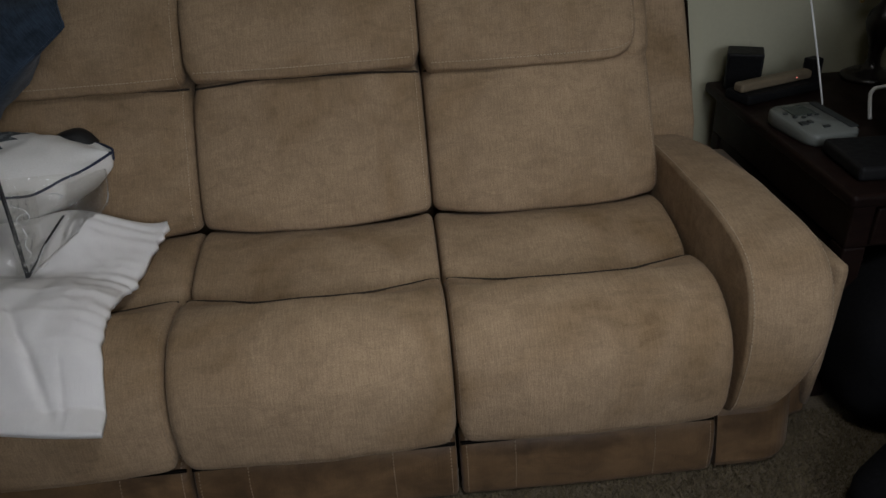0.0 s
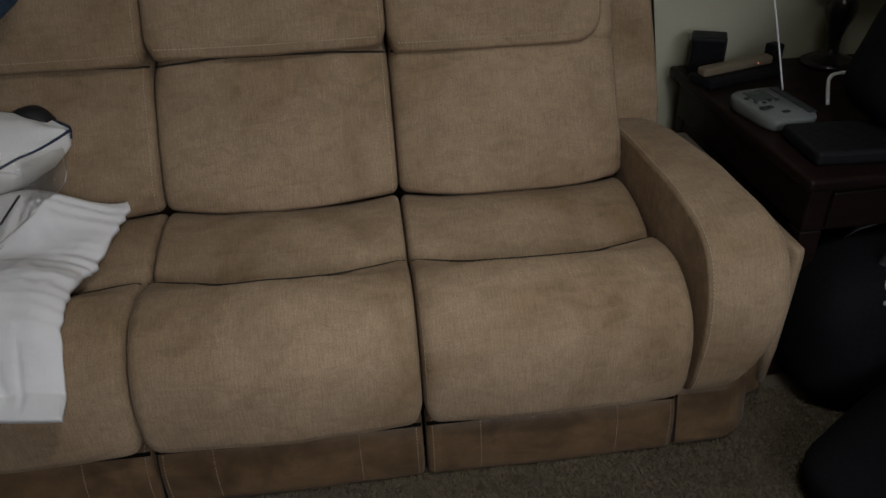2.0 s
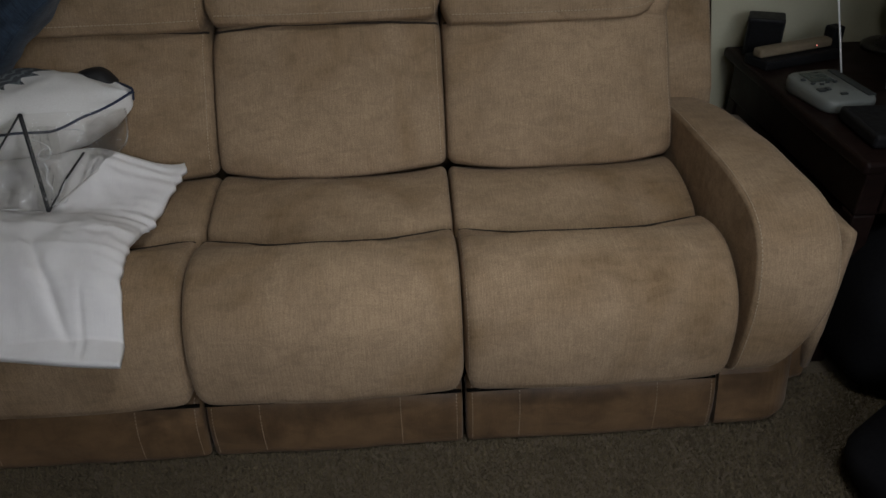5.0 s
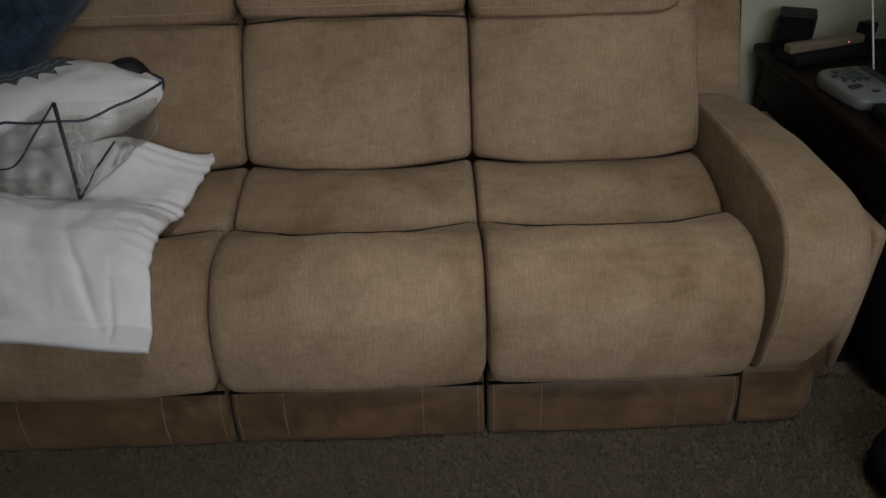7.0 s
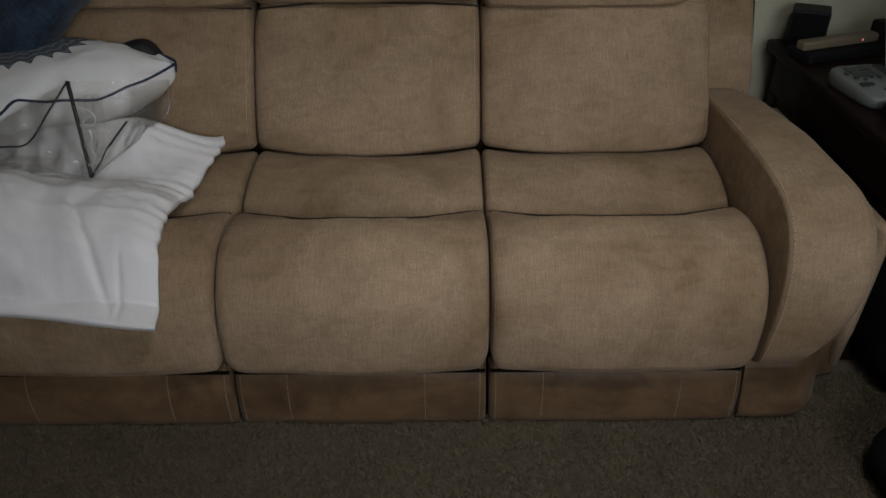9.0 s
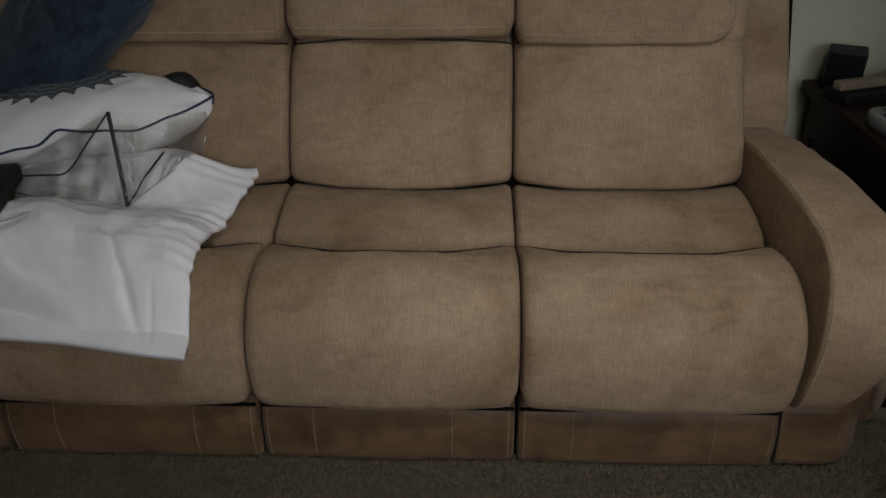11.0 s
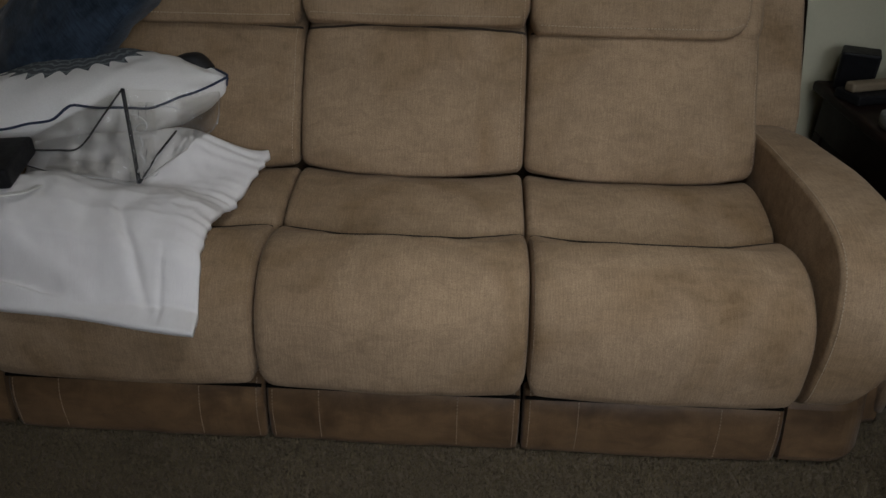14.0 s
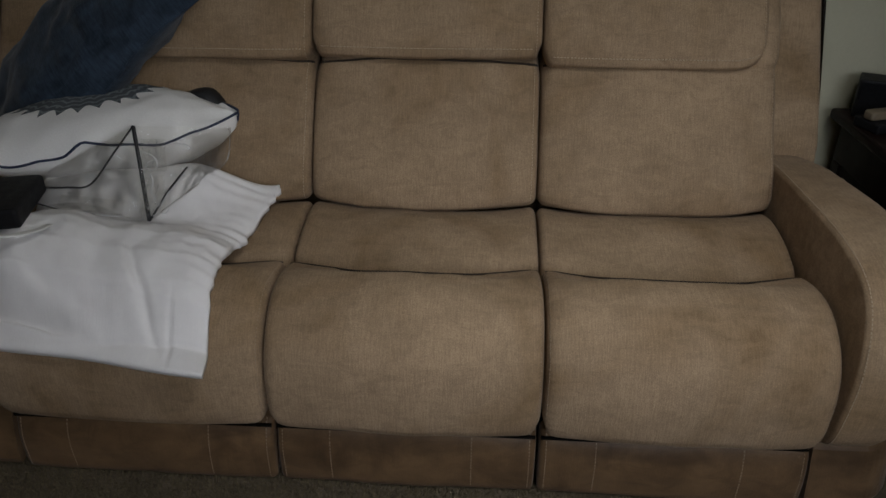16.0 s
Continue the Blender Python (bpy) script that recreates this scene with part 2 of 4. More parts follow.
def outward(loop):
    """Unit normals in the plane of a closed loop, pointing out."""
    t = np.roll(loop, -1, 0) - np.roll(loop, 1, 0)
    n = np.stack([t[:, 1], -t[:, 0]], 1)
    n /= np.linalg.norm(n, axis=1)[:, None] + 1e-9
    area = 0.5 * np.sum(loop[:, 0] * np.roll(loop[:, 1], -1) - np.roll(loop[:, 0], -1) * loop[:, 1])
    return n if area > 0 else -n


def tube_faces(ns, n, caps=True):
    f = []
    for i in range(ns - 1):
        for j in range(n):
            k = (j + 1) % n
            f.append((i * n + j, i * n + k, (i + 1) * n + k, (i + 1) * n + j))
    if caps:
        f.append(tuple(range(n))[::-1])
        f.append(tuple((ns - 1) * n + j for j in range(n)))
    return f


def puff(loop, x0, x1, crown, r0, r1, per=4, stations=26, seed=0.0, rumple=0.003, warp=None, deep=1.0, pucker=0.0):
    """Sections of a stuffed pad: a side outline (y, z) carried from x0 to x1, swelling in the middle, rounded at both ends."""
    lp = catmull(loop, per, True)
    nm = outward(lp)
    face = np.clip(nm @ np.array([-0.75, 0.66]) * 1.6, 0, 1)
    arc = np.concatenate([[0], np.cumsum(np.linalg.norm(np.diff(lp, axis=0), axis=1))])
    us = [0, 0.004, 0.012, 0.025, 0.045] + list(np.linspace(0.075, 0.925, stations)) + [0.955, 0.975, 0.988, 0.996, 1]
    secs = []
    for u in us:
        x = x0 + (x1 - x0) * u
        d0, d1 = x - x0, x1 - x
        ins = 0.0
        if d0 < r0:
            ins = max(ins, deep * (r0 - math.sqrt(max(0, r0 * r0 - (r0 - d0) ** 2))))
        if d1 < r1:
            ins = max(ins, deep * (r1 - math.sqrt(max(0, r1 * r1 - (r1 - d1) ** 2))))
        s = 2 * u - 1
        swell = crown * (1 - abs(s) ** 2.6)
        sec = []
        edge = pucker * math.exp(-min(d0, d1) / 0.016)
        for (y, z), (ny, nz), f, q in zip(lp, nm, face, arc):
            w = noise.noise(Vector((x * 5 + seed, y * 6, z * 6))) * rumple + noise.noise(Vector((x * 14 + seed, y * 12, z * 12))) * rumple * 0.4
            o = swell * f - ins + w * f
            if edge > 1e-5:
                o += edge * math.sin(q * 390 + 5 * noise.noise(Vector((q * 16, seed, u * 3)))) * (0.6 + noise.noise(Vector((q * 9, seed + 3, u * 2))))
            p = Vector((x, y + ny * o, z + nz * o))
            sec.append(warp(p, u) if warp else p)
        secs.append(sec)
    return us, secs


def pad(name, sections, material, parent, label=""):
    us, secs = sections
    return solid(name, [p for s in secs for p in s], tube_faces(len(secs), len(secs[0])), material, parent, label)


def stitches(name, lines, parent, material=None, step=0.0085, dash=0.0055, w=0.0008, label="pale running stitches"):
    """Short raised thread dashes along lines."""
    V, F = [], []
    for line in lines:
        pts = [Vector(p) for p in line]
        carry = 0.0
        for a, b in zip(pts, pts[1:]):
            d = b - a
            ln = d.length
            if ln < 1e-6:
                continue
            d /= ln
            side = d.orthogonal().normalized() * w
            up = d.cross(side).normalized() * w
            s = carry
            while s < ln:
                p, q = a + d * s, a + d * min(s + dash, ln + 0.003)
                k = len(V)
                V += [p + side + up, p - side + up, p - side - up, p + side - up, q + side + up, q - side + up, q - side - up, q + side - up]
                F += [(k, k + 1, k + 5, k + 4), (k + 1, k + 2, k + 6, k + 5), (k + 2, k + 3, k + 7, k + 6), (k + 3, k, k + 4, k + 7), (k, k + 3, k + 2, k + 1), (k + 4, k + 5, k + 6, k + 7)]
                s += step
            carry = s - ln
    return solid(name, V, F, material or THREAD, parent, label, False)


def cord(name, pts, r, material, parent=None, label="", n=8, flat=1.0, per=5):
    """A round or flattened cord along a smooth line."""
    line = [Vector(p) for p in catmull(pts, per, False)]
    V = []
    up = Vector((0, 0, 1))
    for i, p in enumerate(line):
        t = (line[min(i + 1, len(line) - 1)] - line[max(i - 1, 0)]).normalized()
        a = t.cross(up)
        a = a.normalized() if a.length > 1e-3 else Vector((1, 0, 0))
        b = a.cross(t).normalized()
        V += [p + a * (r * math.cos(2 * math.pi * k / n)) + b * (r * flat * math.sin(2 * math.pi * k / n)) for k in range(n)]
    return solid(name, V, tube_faces(len(line), n), material, parent, label)


def turned(name, profile, n, material, parent=None, label="", at=(0, 0, 0)):
    """A round thing from (radius, height) pairs."""
    V = [(at[0] + r * math.cos(2 * math.pi * k / n), at[1] + r * math.sin(2 * math.pi * k / n), at[2] + z) for r, z in profile for k in range(n)]
    return solid(name, V, tube_faces(len(profile), n), material, parent, label)


# ---- room ----
def slab(name, x0, x1, y0, y1, z0, z1, material, label, cat):
    return tagged(part(name, box(x0, x1, y0, y1, z0, z1), material), label, cat, kind="structure")


T = 0.12
floor = slab("floor", ROOM_X0 - T, ROOM_X1 + T, ROOM_Y0 - T, ROOM_Y1 + T, -0.1, 0.0, CARPET, "brown carpeted floor of the living room", "floor")
slab("ceiling", ROOM_X0 - T, ROOM_X1 + T, ROOM_Y0 - T, ROOM_Y1 + T, ROOM_H, ROOM_H + 0.1, CEIL, "plain white painted ceiling above the room", "ceiling")
slab("wall_north", ROOM_X0 - T, ROOM_X1 + T, ROOM_Y1, ROOM_Y1 + T, 0, ROOM_H, WALL, "beige painted wall behind the sofa", "wall")
slab("wall_west", ROOM_X0 - T, ROOM_X0, ROOM_Y0, ROOM_Y1, 0, ROOM_H, WALL, "plain beige painted side wall", "wall")
slab("wall_east", ROOM_X1, ROOM_X1 + T, ROOM_Y0, ROOM_Y1, 0, ROOM_H, WALL, "plain beige painted side wall", "wall")


def window_wall():
    bm = bmesh.new()
    a, b, c, d = WIN_X - WIN_W / 2, WIN_X + WIN_W / 2, WIN_Z - WIN_H / 2, WIN_Z + WIN_H / 2
    y0, y1 = ROOM_Y0 - T, ROOM_Y0
    box(ROOM_X0 - T, a, y0, y1, 0, ROOM_H, bm=bm)
    box(b, ROOM_X1 + T, y0, y1, 0, ROOM_H, bm=bm)
    box(a, b, y0, y1, 0, c, bm=bm)
    box(a, b, y0, y1, d, ROOM_H, bm=bm)
    tagged(part("wall_south", bm, WALL), "beige painted wall with a window opening", "wall", kind="structure")
    w = tagged(empty("window_1", (WIN_X, ROOM_Y0 - 0.06, c)), "white framed window that lets daylight in", "window", kind="structure")
    inv = Matrix.Translation(-w.location)
    for x0, x1, z0, z1 in ((a, a + 0.05, c, d), (b - 0.05, b, c, d), (a + 0.05, b - 0.05, c, c + 0.05), (a + 0.05, b - 0.05, d - 0.05, d), (WIN_X - 0.02, WIN_X + 0.02, c + 0.05, d - 0.05)):
        part("window_frame", box(x0, x1, ROOM_Y0 - 0.09, ROOM_Y0 - 0.04, z0, z1, 0.004, m=inv), WHITE_TRIM, w)

    glass = bpy.data.materials.new("window_glass")
    glass.use_nodes = True
    g = glass.node_tree.nodes["Principled BSDF"]
    g.inputs["Transmission Weight"].default_value, g.inputs["Roughness"].default_value, g.inputs["IOR"].default_value = 1.0, 0.02, 1.45
    for x0, x1 in ((a + 0.05, WIN_X - 0.02), (WIN_X + 0.02, b - 0.05)):
        p = part("pane", box(x0, x1, ROOM_Y0 - 0.068, ROOM_Y0 - 0.062, c + 0.05, d - 0.05, m=inv), glass, w)
        p.visible_shadow = False


window_wall()
slab("baseboard", ROOM_X0, ROOM_X1, ROOM_Y1 - 0.014, ROOM_Y1 - 0.001, 0.0, 0.09, WHITE_TRIM, "white painted baseboard along the wall", "baseboard")

fix = tagged(empty("ceiling_light", (LAMP_X, LAMP_Y, ROOM_H)), "round flush ceiling light with a white diffuser", "lamp")
turned("rim", [(0.24, 0.0), (0.25, -0.03), (0.25, -0.075), (0.235, -0.08), (0.225, -0.06), (0.225, 0.0)], 48, WHITE_TRIM, fix)
GLOW, nd, lk, b = mat("lamp_diffuser", (0.9, 0.9, 0.88), 0.5)
b.inputs["Emission Color"].default_value, b.inputs["Emission Strength"].default_value = (1.0, 0.99, 0.98, 1), 8.0
turned("diffuser", [(0.0, -0.086), (0.12, -0.084), (0.21, -0.074), (0.224, -0.06), (0.0, -0.05)], 48, GLOW, fix)

# ---- sofa ----
SEAT = 0.58
SOFA_L = -1.16
sofa = tagged(empty("sofa", (-0.29, 0.3, 0.0)), "tan brushed fabric three-seat reclining sofa with pale stitching", "sofa")
ORIGIN = Matrix.Translation(-sofa.location)


def on_sofa(ob):
    ob.matrix_parent_inverse = ORIGIN
    return ob


FRONT = [(0.246, 0.38), (0.246, 0.432), (0.245, 0.441), (0.2405, 0.4455), (0.222, 0.4515), (0.165, 0.465), (0.095, 0.462), (0.035, 0.434), (-0.010, 0.385), (-0.030, 0.32),
         (-0.033, 0.25), (-0.029, 0.208), (-0.018, 0.184), (0.004, 0.176), (0.06, 0.174), (0.16, 0.20), (0.24, 0.30)]
REAR = [(0.575, 0.400), (0.556, 0.438), (0.522, 0.463), (0.46, 0.474), (0.37, 0.463), (0.332, 0.455), (0.300, 0.445), (0.279, 0.428), (0.265, 0.402), (0.256, 0.365), (0.265, 0.342), (0.40, 0.32), (0.57, 0.34)]
BACK = [(0.60, 0.462), (0.545, 0.464), (0.517, 0.474), (0.508, 0.502), (0.526, 0.555), (0.565, 0.625), (0.612, 0.700), (0.640, 0.745),
        (0.658, 0.775), (0.676, 0.792), (0.703, 0.806), (0.735, 0.865), (0.772, 0.935), (0.83, 0.99), (0.90, 0.98), (0.86, 0.80), (0.76, 0.62), (0.67, 0.48)]
HEAD = [(0.735, 0.806), (0.690, 0.803), (0.664, 0.804), (0.647, 0.822), (0.652, 0.862), (0.684, 0.925), (0.722, 0.980), (0.775, 1.025), (0.84, 1.04),
        (0.885, 1.02), (0.88, 0.94), (0.82, 0.85)]


def ease(v):
    v = max(0.0, min(1.0, v))
    return v * v * (3 - 2 * v)


def sit_front(p, u):
    """The back edge of the seat front, worn forward in the middle."""
    k = (1 - (2 * u - 1) ** 2) * ease((p.y - 0.13) / 0.09)
    low = ease((0.25 - p.z) / 0.08) * max(0.0, (abs(2 * u - 1) - 0.84) / 0.16) ** 2
    return p + Vector((-0.010 * low * (1 if u > 0.5 else -1), -0.046 * k, -0.012 * k + 0.012 * low))


def sit_rear(p, u):
    c = 1 - (2 * u - 1) ** 2
    k, b = c * ease((0.36 - p.y) / 0.09), c * ease((p.y - 0.40) / 0.10)
    return p + Vector((0, -0.046 * k - 0.012 * b, -0.012 * k - 0.014 * b))


def tall_end(p, u):
    """The back cushion by the wing runs up beside the headrest."""
    return slump(p, u, True, False) + Vector((0, -0.05 * ease((u - 0.84) / 0.08) * ease((p.z - 0.76) / 0.06), 0))


def slump(p, u, near=True, far=True):
    """The foot of the back cushion sags over the seat; its upper corners turn in beside the neighbours."""
    k = (1 - (2 * u - 1) ** 2) * ease((0.58 - p.z) / 0.10)
    c = max(0.0, (abs(2 * u - 1) - 0.90) / 0.10) ** 2 * math.exp(-((p.z - 0.815) / 0.045) ** 2)
    c = c if (near if u < 0.5 else far) else 0.0
    return p + Vector((0, -0.014 * k + 0.080 * c, -0.016 * k - 0.010 * c))


def hung(p, u):
    """The lower corners of a headrest, turned in."""
    c = max(0.0, (abs(2 * u - 1) - 0.92) / 0.08) ** 2 * math.exp(-((p.z - 0.805) / 0.030) ** 2)
    return p + Vector((0, 0.055 * c, 0.016 * c))


LEAN_DIR = Vector((0, 0.5, 0.866))


def round_corner(x_end, sign, rc):
    """Lifts the lower edge of a headrest towards one end, so that its corner is a quarter round."""
    def f(p, u):
        d = (x_end - p.x) * sign
        if d < rc:
            lift = rc - math.sqrt(max(0.0, rc * rc - (rc - d) ** 2))
            k = max(0.0, 1 - (p.z - 0.80) / 0.16)
            return p + LEAN_DIR * (lift * k * 0.75)
        return p
    return f


def line_at(sections, u, j0, j1, lift=0.0015):
    """The points of one section near u, from index j0 to j1, a little proud."""
    us, secs = sections
    i = min(range(len(us)), key=lambda k: abs(us[k] - u))
    s = secs[i]
    c = sum(s, Vector()) / len(s)
    return [p + (p - c).normalized() * lift for p in s[j0:j1]]


def along_x(sections, j, u0, u1, lift=0.0015):
    us, secs = sections
    out = []
    for u, s in zip(us, secs):
        if u0 <= u <= u1:
            c = sum(s, Vector()) / len(s)
            out.append(s[j] + (s[j] - c).normalized() * lift)
    return out


EDGES = (-1.19, -0.585, 0.0, 0.580)


def seat_module(k):
    x0, x1 = EDGES[k], EDGES[k + 1]
    e = 0.0016
    fine = dict(per=16, pucker=0.0016)
    wide = 0.007 if k == 2 else 0.0
    front = puff(FRONT, x0 + e, x1 - e + wide, 0.018, 0.022, 0.022, seed=k * 7.0, rumple=0.007, warp=sit_front, deep=1.1, **fine)
    on_sofa(pad("footrest_cushion", front, SOFA, sofa))
    rear = puff(REAR, x0 + e, x1 - e + wide, 0.004, 0.018, 0.018, seed=k * 5.0 + 2, rumple=0.009, warp=sit_rear, deep=1.4, **fine)
    on_sofa(pad("seat_cushion", rear, SOFA, sofa))
    bx1 = x1 - e + (0.014 if k == 2 else 0)
    bx0 = x0 + e - (0.006 if k == 0 else 0)
    back = puff(BACK, bx0, bx1, 0.020, 0.022 if k else 0.045, 0.021 if k < 2 else 0.032, seed=k * 3.0 + 1, rumple=0.008, warp=tall_end if k == 2 else lambda p, u: slump(p, u, k > 0, True), deep=1.15, **fine)
    on_sofa(pad("back_cushion", back, SOFA, sofa))
    drop = (-0.009, 0.0, -0.019)[k]
    w = round_corner(x1 - 0.028, 1, 0.085) if k == 2 else (round_corner(x0 + 0.028, -1, 0.085) if k == 0 else None)
    hx0, hx1 = (x0 + (0.028 if k == 0 else e)), (x1 - (0.028 if k == 2 else e))
    head = puff(HEAD, hx0, hx1, 0.020, 0.022, 0.022, seed=k * 11.0 + 4, rumple=0.007, warp=lambda p, u: hung(w(p, u) if w else p, u) + Vector((0, 0, drop)), **fine)
    on_sofa(pad("headrest", head, SOFA, sofa))
    on_sofa(stitches("headrest_stitching", [along_x(head, 56, 0.03, 0.97)], sofa))
    for line, thread in ((line_at(back, 0.975, 32, 136), THREAD), (line_at(head, 0.975, 40, 110), THREAD), (line_at(front, 0.012, 64, 184), PANEL_THREAD), (line_at(front, 0.988, 64, 184), PANEL_THREAD)):
        on_sofa(stitches("cushion_stitching", [line], sofa, thread, w=0.0005))
    # dark cords painted in as the shade in the seat tuck and under the headrest
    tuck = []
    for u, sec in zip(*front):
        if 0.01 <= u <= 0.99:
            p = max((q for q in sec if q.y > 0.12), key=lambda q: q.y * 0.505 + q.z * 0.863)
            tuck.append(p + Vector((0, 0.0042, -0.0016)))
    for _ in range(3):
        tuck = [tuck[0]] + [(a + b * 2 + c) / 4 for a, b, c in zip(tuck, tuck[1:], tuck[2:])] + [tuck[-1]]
    on_sofa(cord("seat_tuck_shade", tuck, 0.0022, SEAM_SHADE, sofa, "dark cord standing in for shade in the seat tuck", per=2))
    hem = along_x(back, 140, 0.01, 0.85 if k == 2 else 0.99, 0.0)
    on_sofa(cord("headrest_shade", hem, 0.0030, SEAM_SHADE, sofa, "dark cord standing in for shade under the headrest", per=2))
    # kick panel, rounded over at its top
    panel = [(0.05, 0.166), (0.036, 0.168), (0.018, 0.162), (0.004, 0.145), (-0.006, 0.115), (-0.011, 0.08), (-0.011, 0.045), (-0.009, 0.018), (0.002, 0.006), (0.05, 0.02), (0.06, 0.1)]
    pan = puff(panel, x0 + 0.0035, x1 - 0.0035 + wide, 0.004, 0.014, 0.014, seed=k * 2.0, rumple=0.005, per=8)
    on_sofa(pad("kick_panel", pan, SUEDE, sofa, "brown suede kick panel"))
    # black cord put in for the shade line below the cushion
    top = [Vector((x, 0.006 + 0.0015 * noise.noise(Vector((x * 9, k, 0))), 0.157)) for x in np.linspace(x0 + 0.006, x1 - 0.006, 14)]
    on_sofa(cord("kick_top_shade", top, 0.0042, DARK_GAP, sofa, "black cord standing in for shade above the kick panel", per=2))
    for u in (0.03, 0.225, 0.765, 0.97):
        on_sofa(stitches("panel_stitching", [line_at(pan, u, 14, 56, 0.001)], sofa, w=0.0009, material=PANEL_THREAD))


for k in range(3):
    seat_module(k)

ARM = [(0.80, 0.535), (0.72, 0.553), (0.58, 0.571), (0.38, 0.586), (0.18, 0.585), (0.07, 0.570), (0.005, 0.530), (-0.032, 0.460), (-0.046, 0.37),
       (-0.041, 0.28), (-0.027, 0.215), (0.004, 0.182), (0.06, 0.174), (0.2, 0.172), (0.5, 0.172), (0.80, 0.2)]


def sofa_arm(side):
    """side +1: at the end by the table; -1: the other end."""
    mid = SOFA_L + 1.5 * SEAT
    X = lambda x: x if side > 0 else 2 * mid - x - 0.03

    def taper(p, u):
        # the outer lower front corner is rounded
        low = max(0.0, min(1.0, (0.42 - p.z) / 0.25))
        rear = ease((0.50 - p.z) / 0.18) * ease((p.y + 0.03) / 0.12)
        return Vector((p.x - (0.104 * low ** 1.7 + 0.060 * rear) * u - 0.030 * u * max(0.0, min(1.0, p.y / 0.5)) - 0.030 * u * ease((p.y - 0.54) / 0.12), p.y, p.z))

    us, secs = puff(ARM, 0.590, 0.772, 0.006, 0.012, 0.030, per=5, stations=14, seed=3.0, rumple=0.004, warp=taper)
    secs = [[Vector((X(p.x), p.y, p.z)) for p in s] for s in secs]
    if side < 0:
        secs, us = secs[::-1], us[::-1]
    arm = on_sofa(pad("armrest", (us, secs), SOFA, sofa))
    inner = [u for u in us if 0.03 < u < 0.06][0]
    stitches("arm_stitching", [line_at((us, secs), inner, 8, 52, 0.001)], arm)
    outer = [u for u in us if 0.95 < u < 0.98][0]
    stitches("arm_stitching", [line_at((us, secs), outer, 8, 52, 0.001)], arm, w=0.0006)
    # outer side panel, set back, with a flat top edge
    rim_line = [(0.70, 0.78), (0.70, 0.23), (0.842, 0.225), (0.856, 0.125)] + [(0.863 + 0.030 * math.sin(a), 0.142 - 0.030 * math.cos(a)) for a in np.linspace(0.1, math.pi / 2, 10)] + [(0.893, 0.78)]
    rows = []
    for z, ins in ((0.05, 0.014), (0.16, 0.005), (0.30, 0.001), (0.425, 0.0), (0.438, 0.002), (0.448, 0.006), (0.454, 0.013), (0.456, 0.022)):
        rows.append([Vector((X(min(x, 0.893 - ins) if x > 0.75 else x), y + ins * (0.78 - y) / 0.72, z)) for x, y in rim_line])
    if side > 0:
        rows = rows[::-1]
    on_sofa(solid("arm_side_panel", [p for r in rows for p in r], tube_faces(len(rows), len(rim_line)), SOFA, sofa))
    # base under the arm, its outer front corner a wide round
    foot = [(0.5895, 0.75), (0.5895, -0.002)] + [(0.690 + 0.110 * math.sin(a), 0.108 - 0.110 * math.cos(a)) for a in np.linspace(0, math.pi / 2, 12)] + [(0.80, 0.12), (0.870, 0.14), (0.870, 0.75)]
    rows = [[Vector((X(x), y + lean, z)) for x, y in foot] for z, lean in ((0.016, -0.004), (0.03, -0.008), (0.09, 0.004), (0.15, 0.018), (0.178, 0.034))]
    if side > 0:
        rows = rows[::-1]
    on_sofa(solid("arm_base", [p for r in rows for p in r], tube_faces(len(rows), len(foot)), SUEDE, sofa, "brown suede arm base", False))
    # wing of the back above the arm
    wing = [(0.60, 0.57), (0.606, 0.60), (0.64, 0.66), (0.70, 0.765), (0.765, 0.875), (0.815, 0.96), (0.86, 1.005), (0.90, 1.0), (0.955, 0.97), (0.955, 0.7), (0.955, 0.3), (0.80, 0.3), (0.66, 0.45)]
    wing = [(y + 0.065, z) for y, z in wing[:7]] + wing[7:]
    us4, s4 = puff(wing, 0.560, 0.740 if side > 0 else 0.90, 0.0, 0.012, 0.022, per=4, stations=8, seed=5, rumple=0.003)
    s4 = [[Vector((X(p.x), p.y, p.z)) for p in s] for s in s4]
    if side < 0:
        s4 = s4[::-1]
    on_sofa(pad("back_wing", (us4, s4), SOFA, sofa))
    on_sofa(stitches("wing_stitching", [line_at((us4, s4), us4[-4], 6, 26, 0.001)], sofa, w=0.0006))


sofa_arm(1)
sofa_arm(-1)
# added black cores: the darkness seen through the gaps is their colour
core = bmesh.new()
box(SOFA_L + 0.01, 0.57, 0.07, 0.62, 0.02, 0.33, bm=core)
on_sofa(part("seat_frame", core, DARK_GAP, sofa, "black core that gives the seams their shade"))
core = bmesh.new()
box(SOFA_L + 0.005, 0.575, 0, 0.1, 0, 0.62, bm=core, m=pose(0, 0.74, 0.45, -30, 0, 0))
on_sofa(part("back_frame", core, DARK_GAP, sofa, "black core that gives the gaps between back cushions their shade"))
rear_loop = [(0.80, 0.03), (0.955, 0.03), (0.965, 0.5), (0.96, 0.99), (0.93, 1.01), (0.88, 1.0), (0.85, 0.8)]
us5, s5 = puff(rear_loop, SOFA_L, 0.58, 0, 0.02, 0.02, stations=4, rumple=0.0)
on_sofa(pad("rear_panel", (us5, s5), SOFA, sofa))


# ---- pillows on the sofa ----
def seat_height(y):
    """The top of the seat along a cushion's middle."""
    ys = [-0.06, -0.052, -0.035, -0.005, 0.04, 0.10, 0.165, 0.222, 0.25, 0.30, 0.37, 0.46, 0.56]
    zs = [0.30, 0.35, 0.395, 0.43, 0.462, 0.484, 0.487, 0.472, 0.46, 0.466, 0.48, 0.488, 0.49]
    return float(np.interp(y, ys, zs))


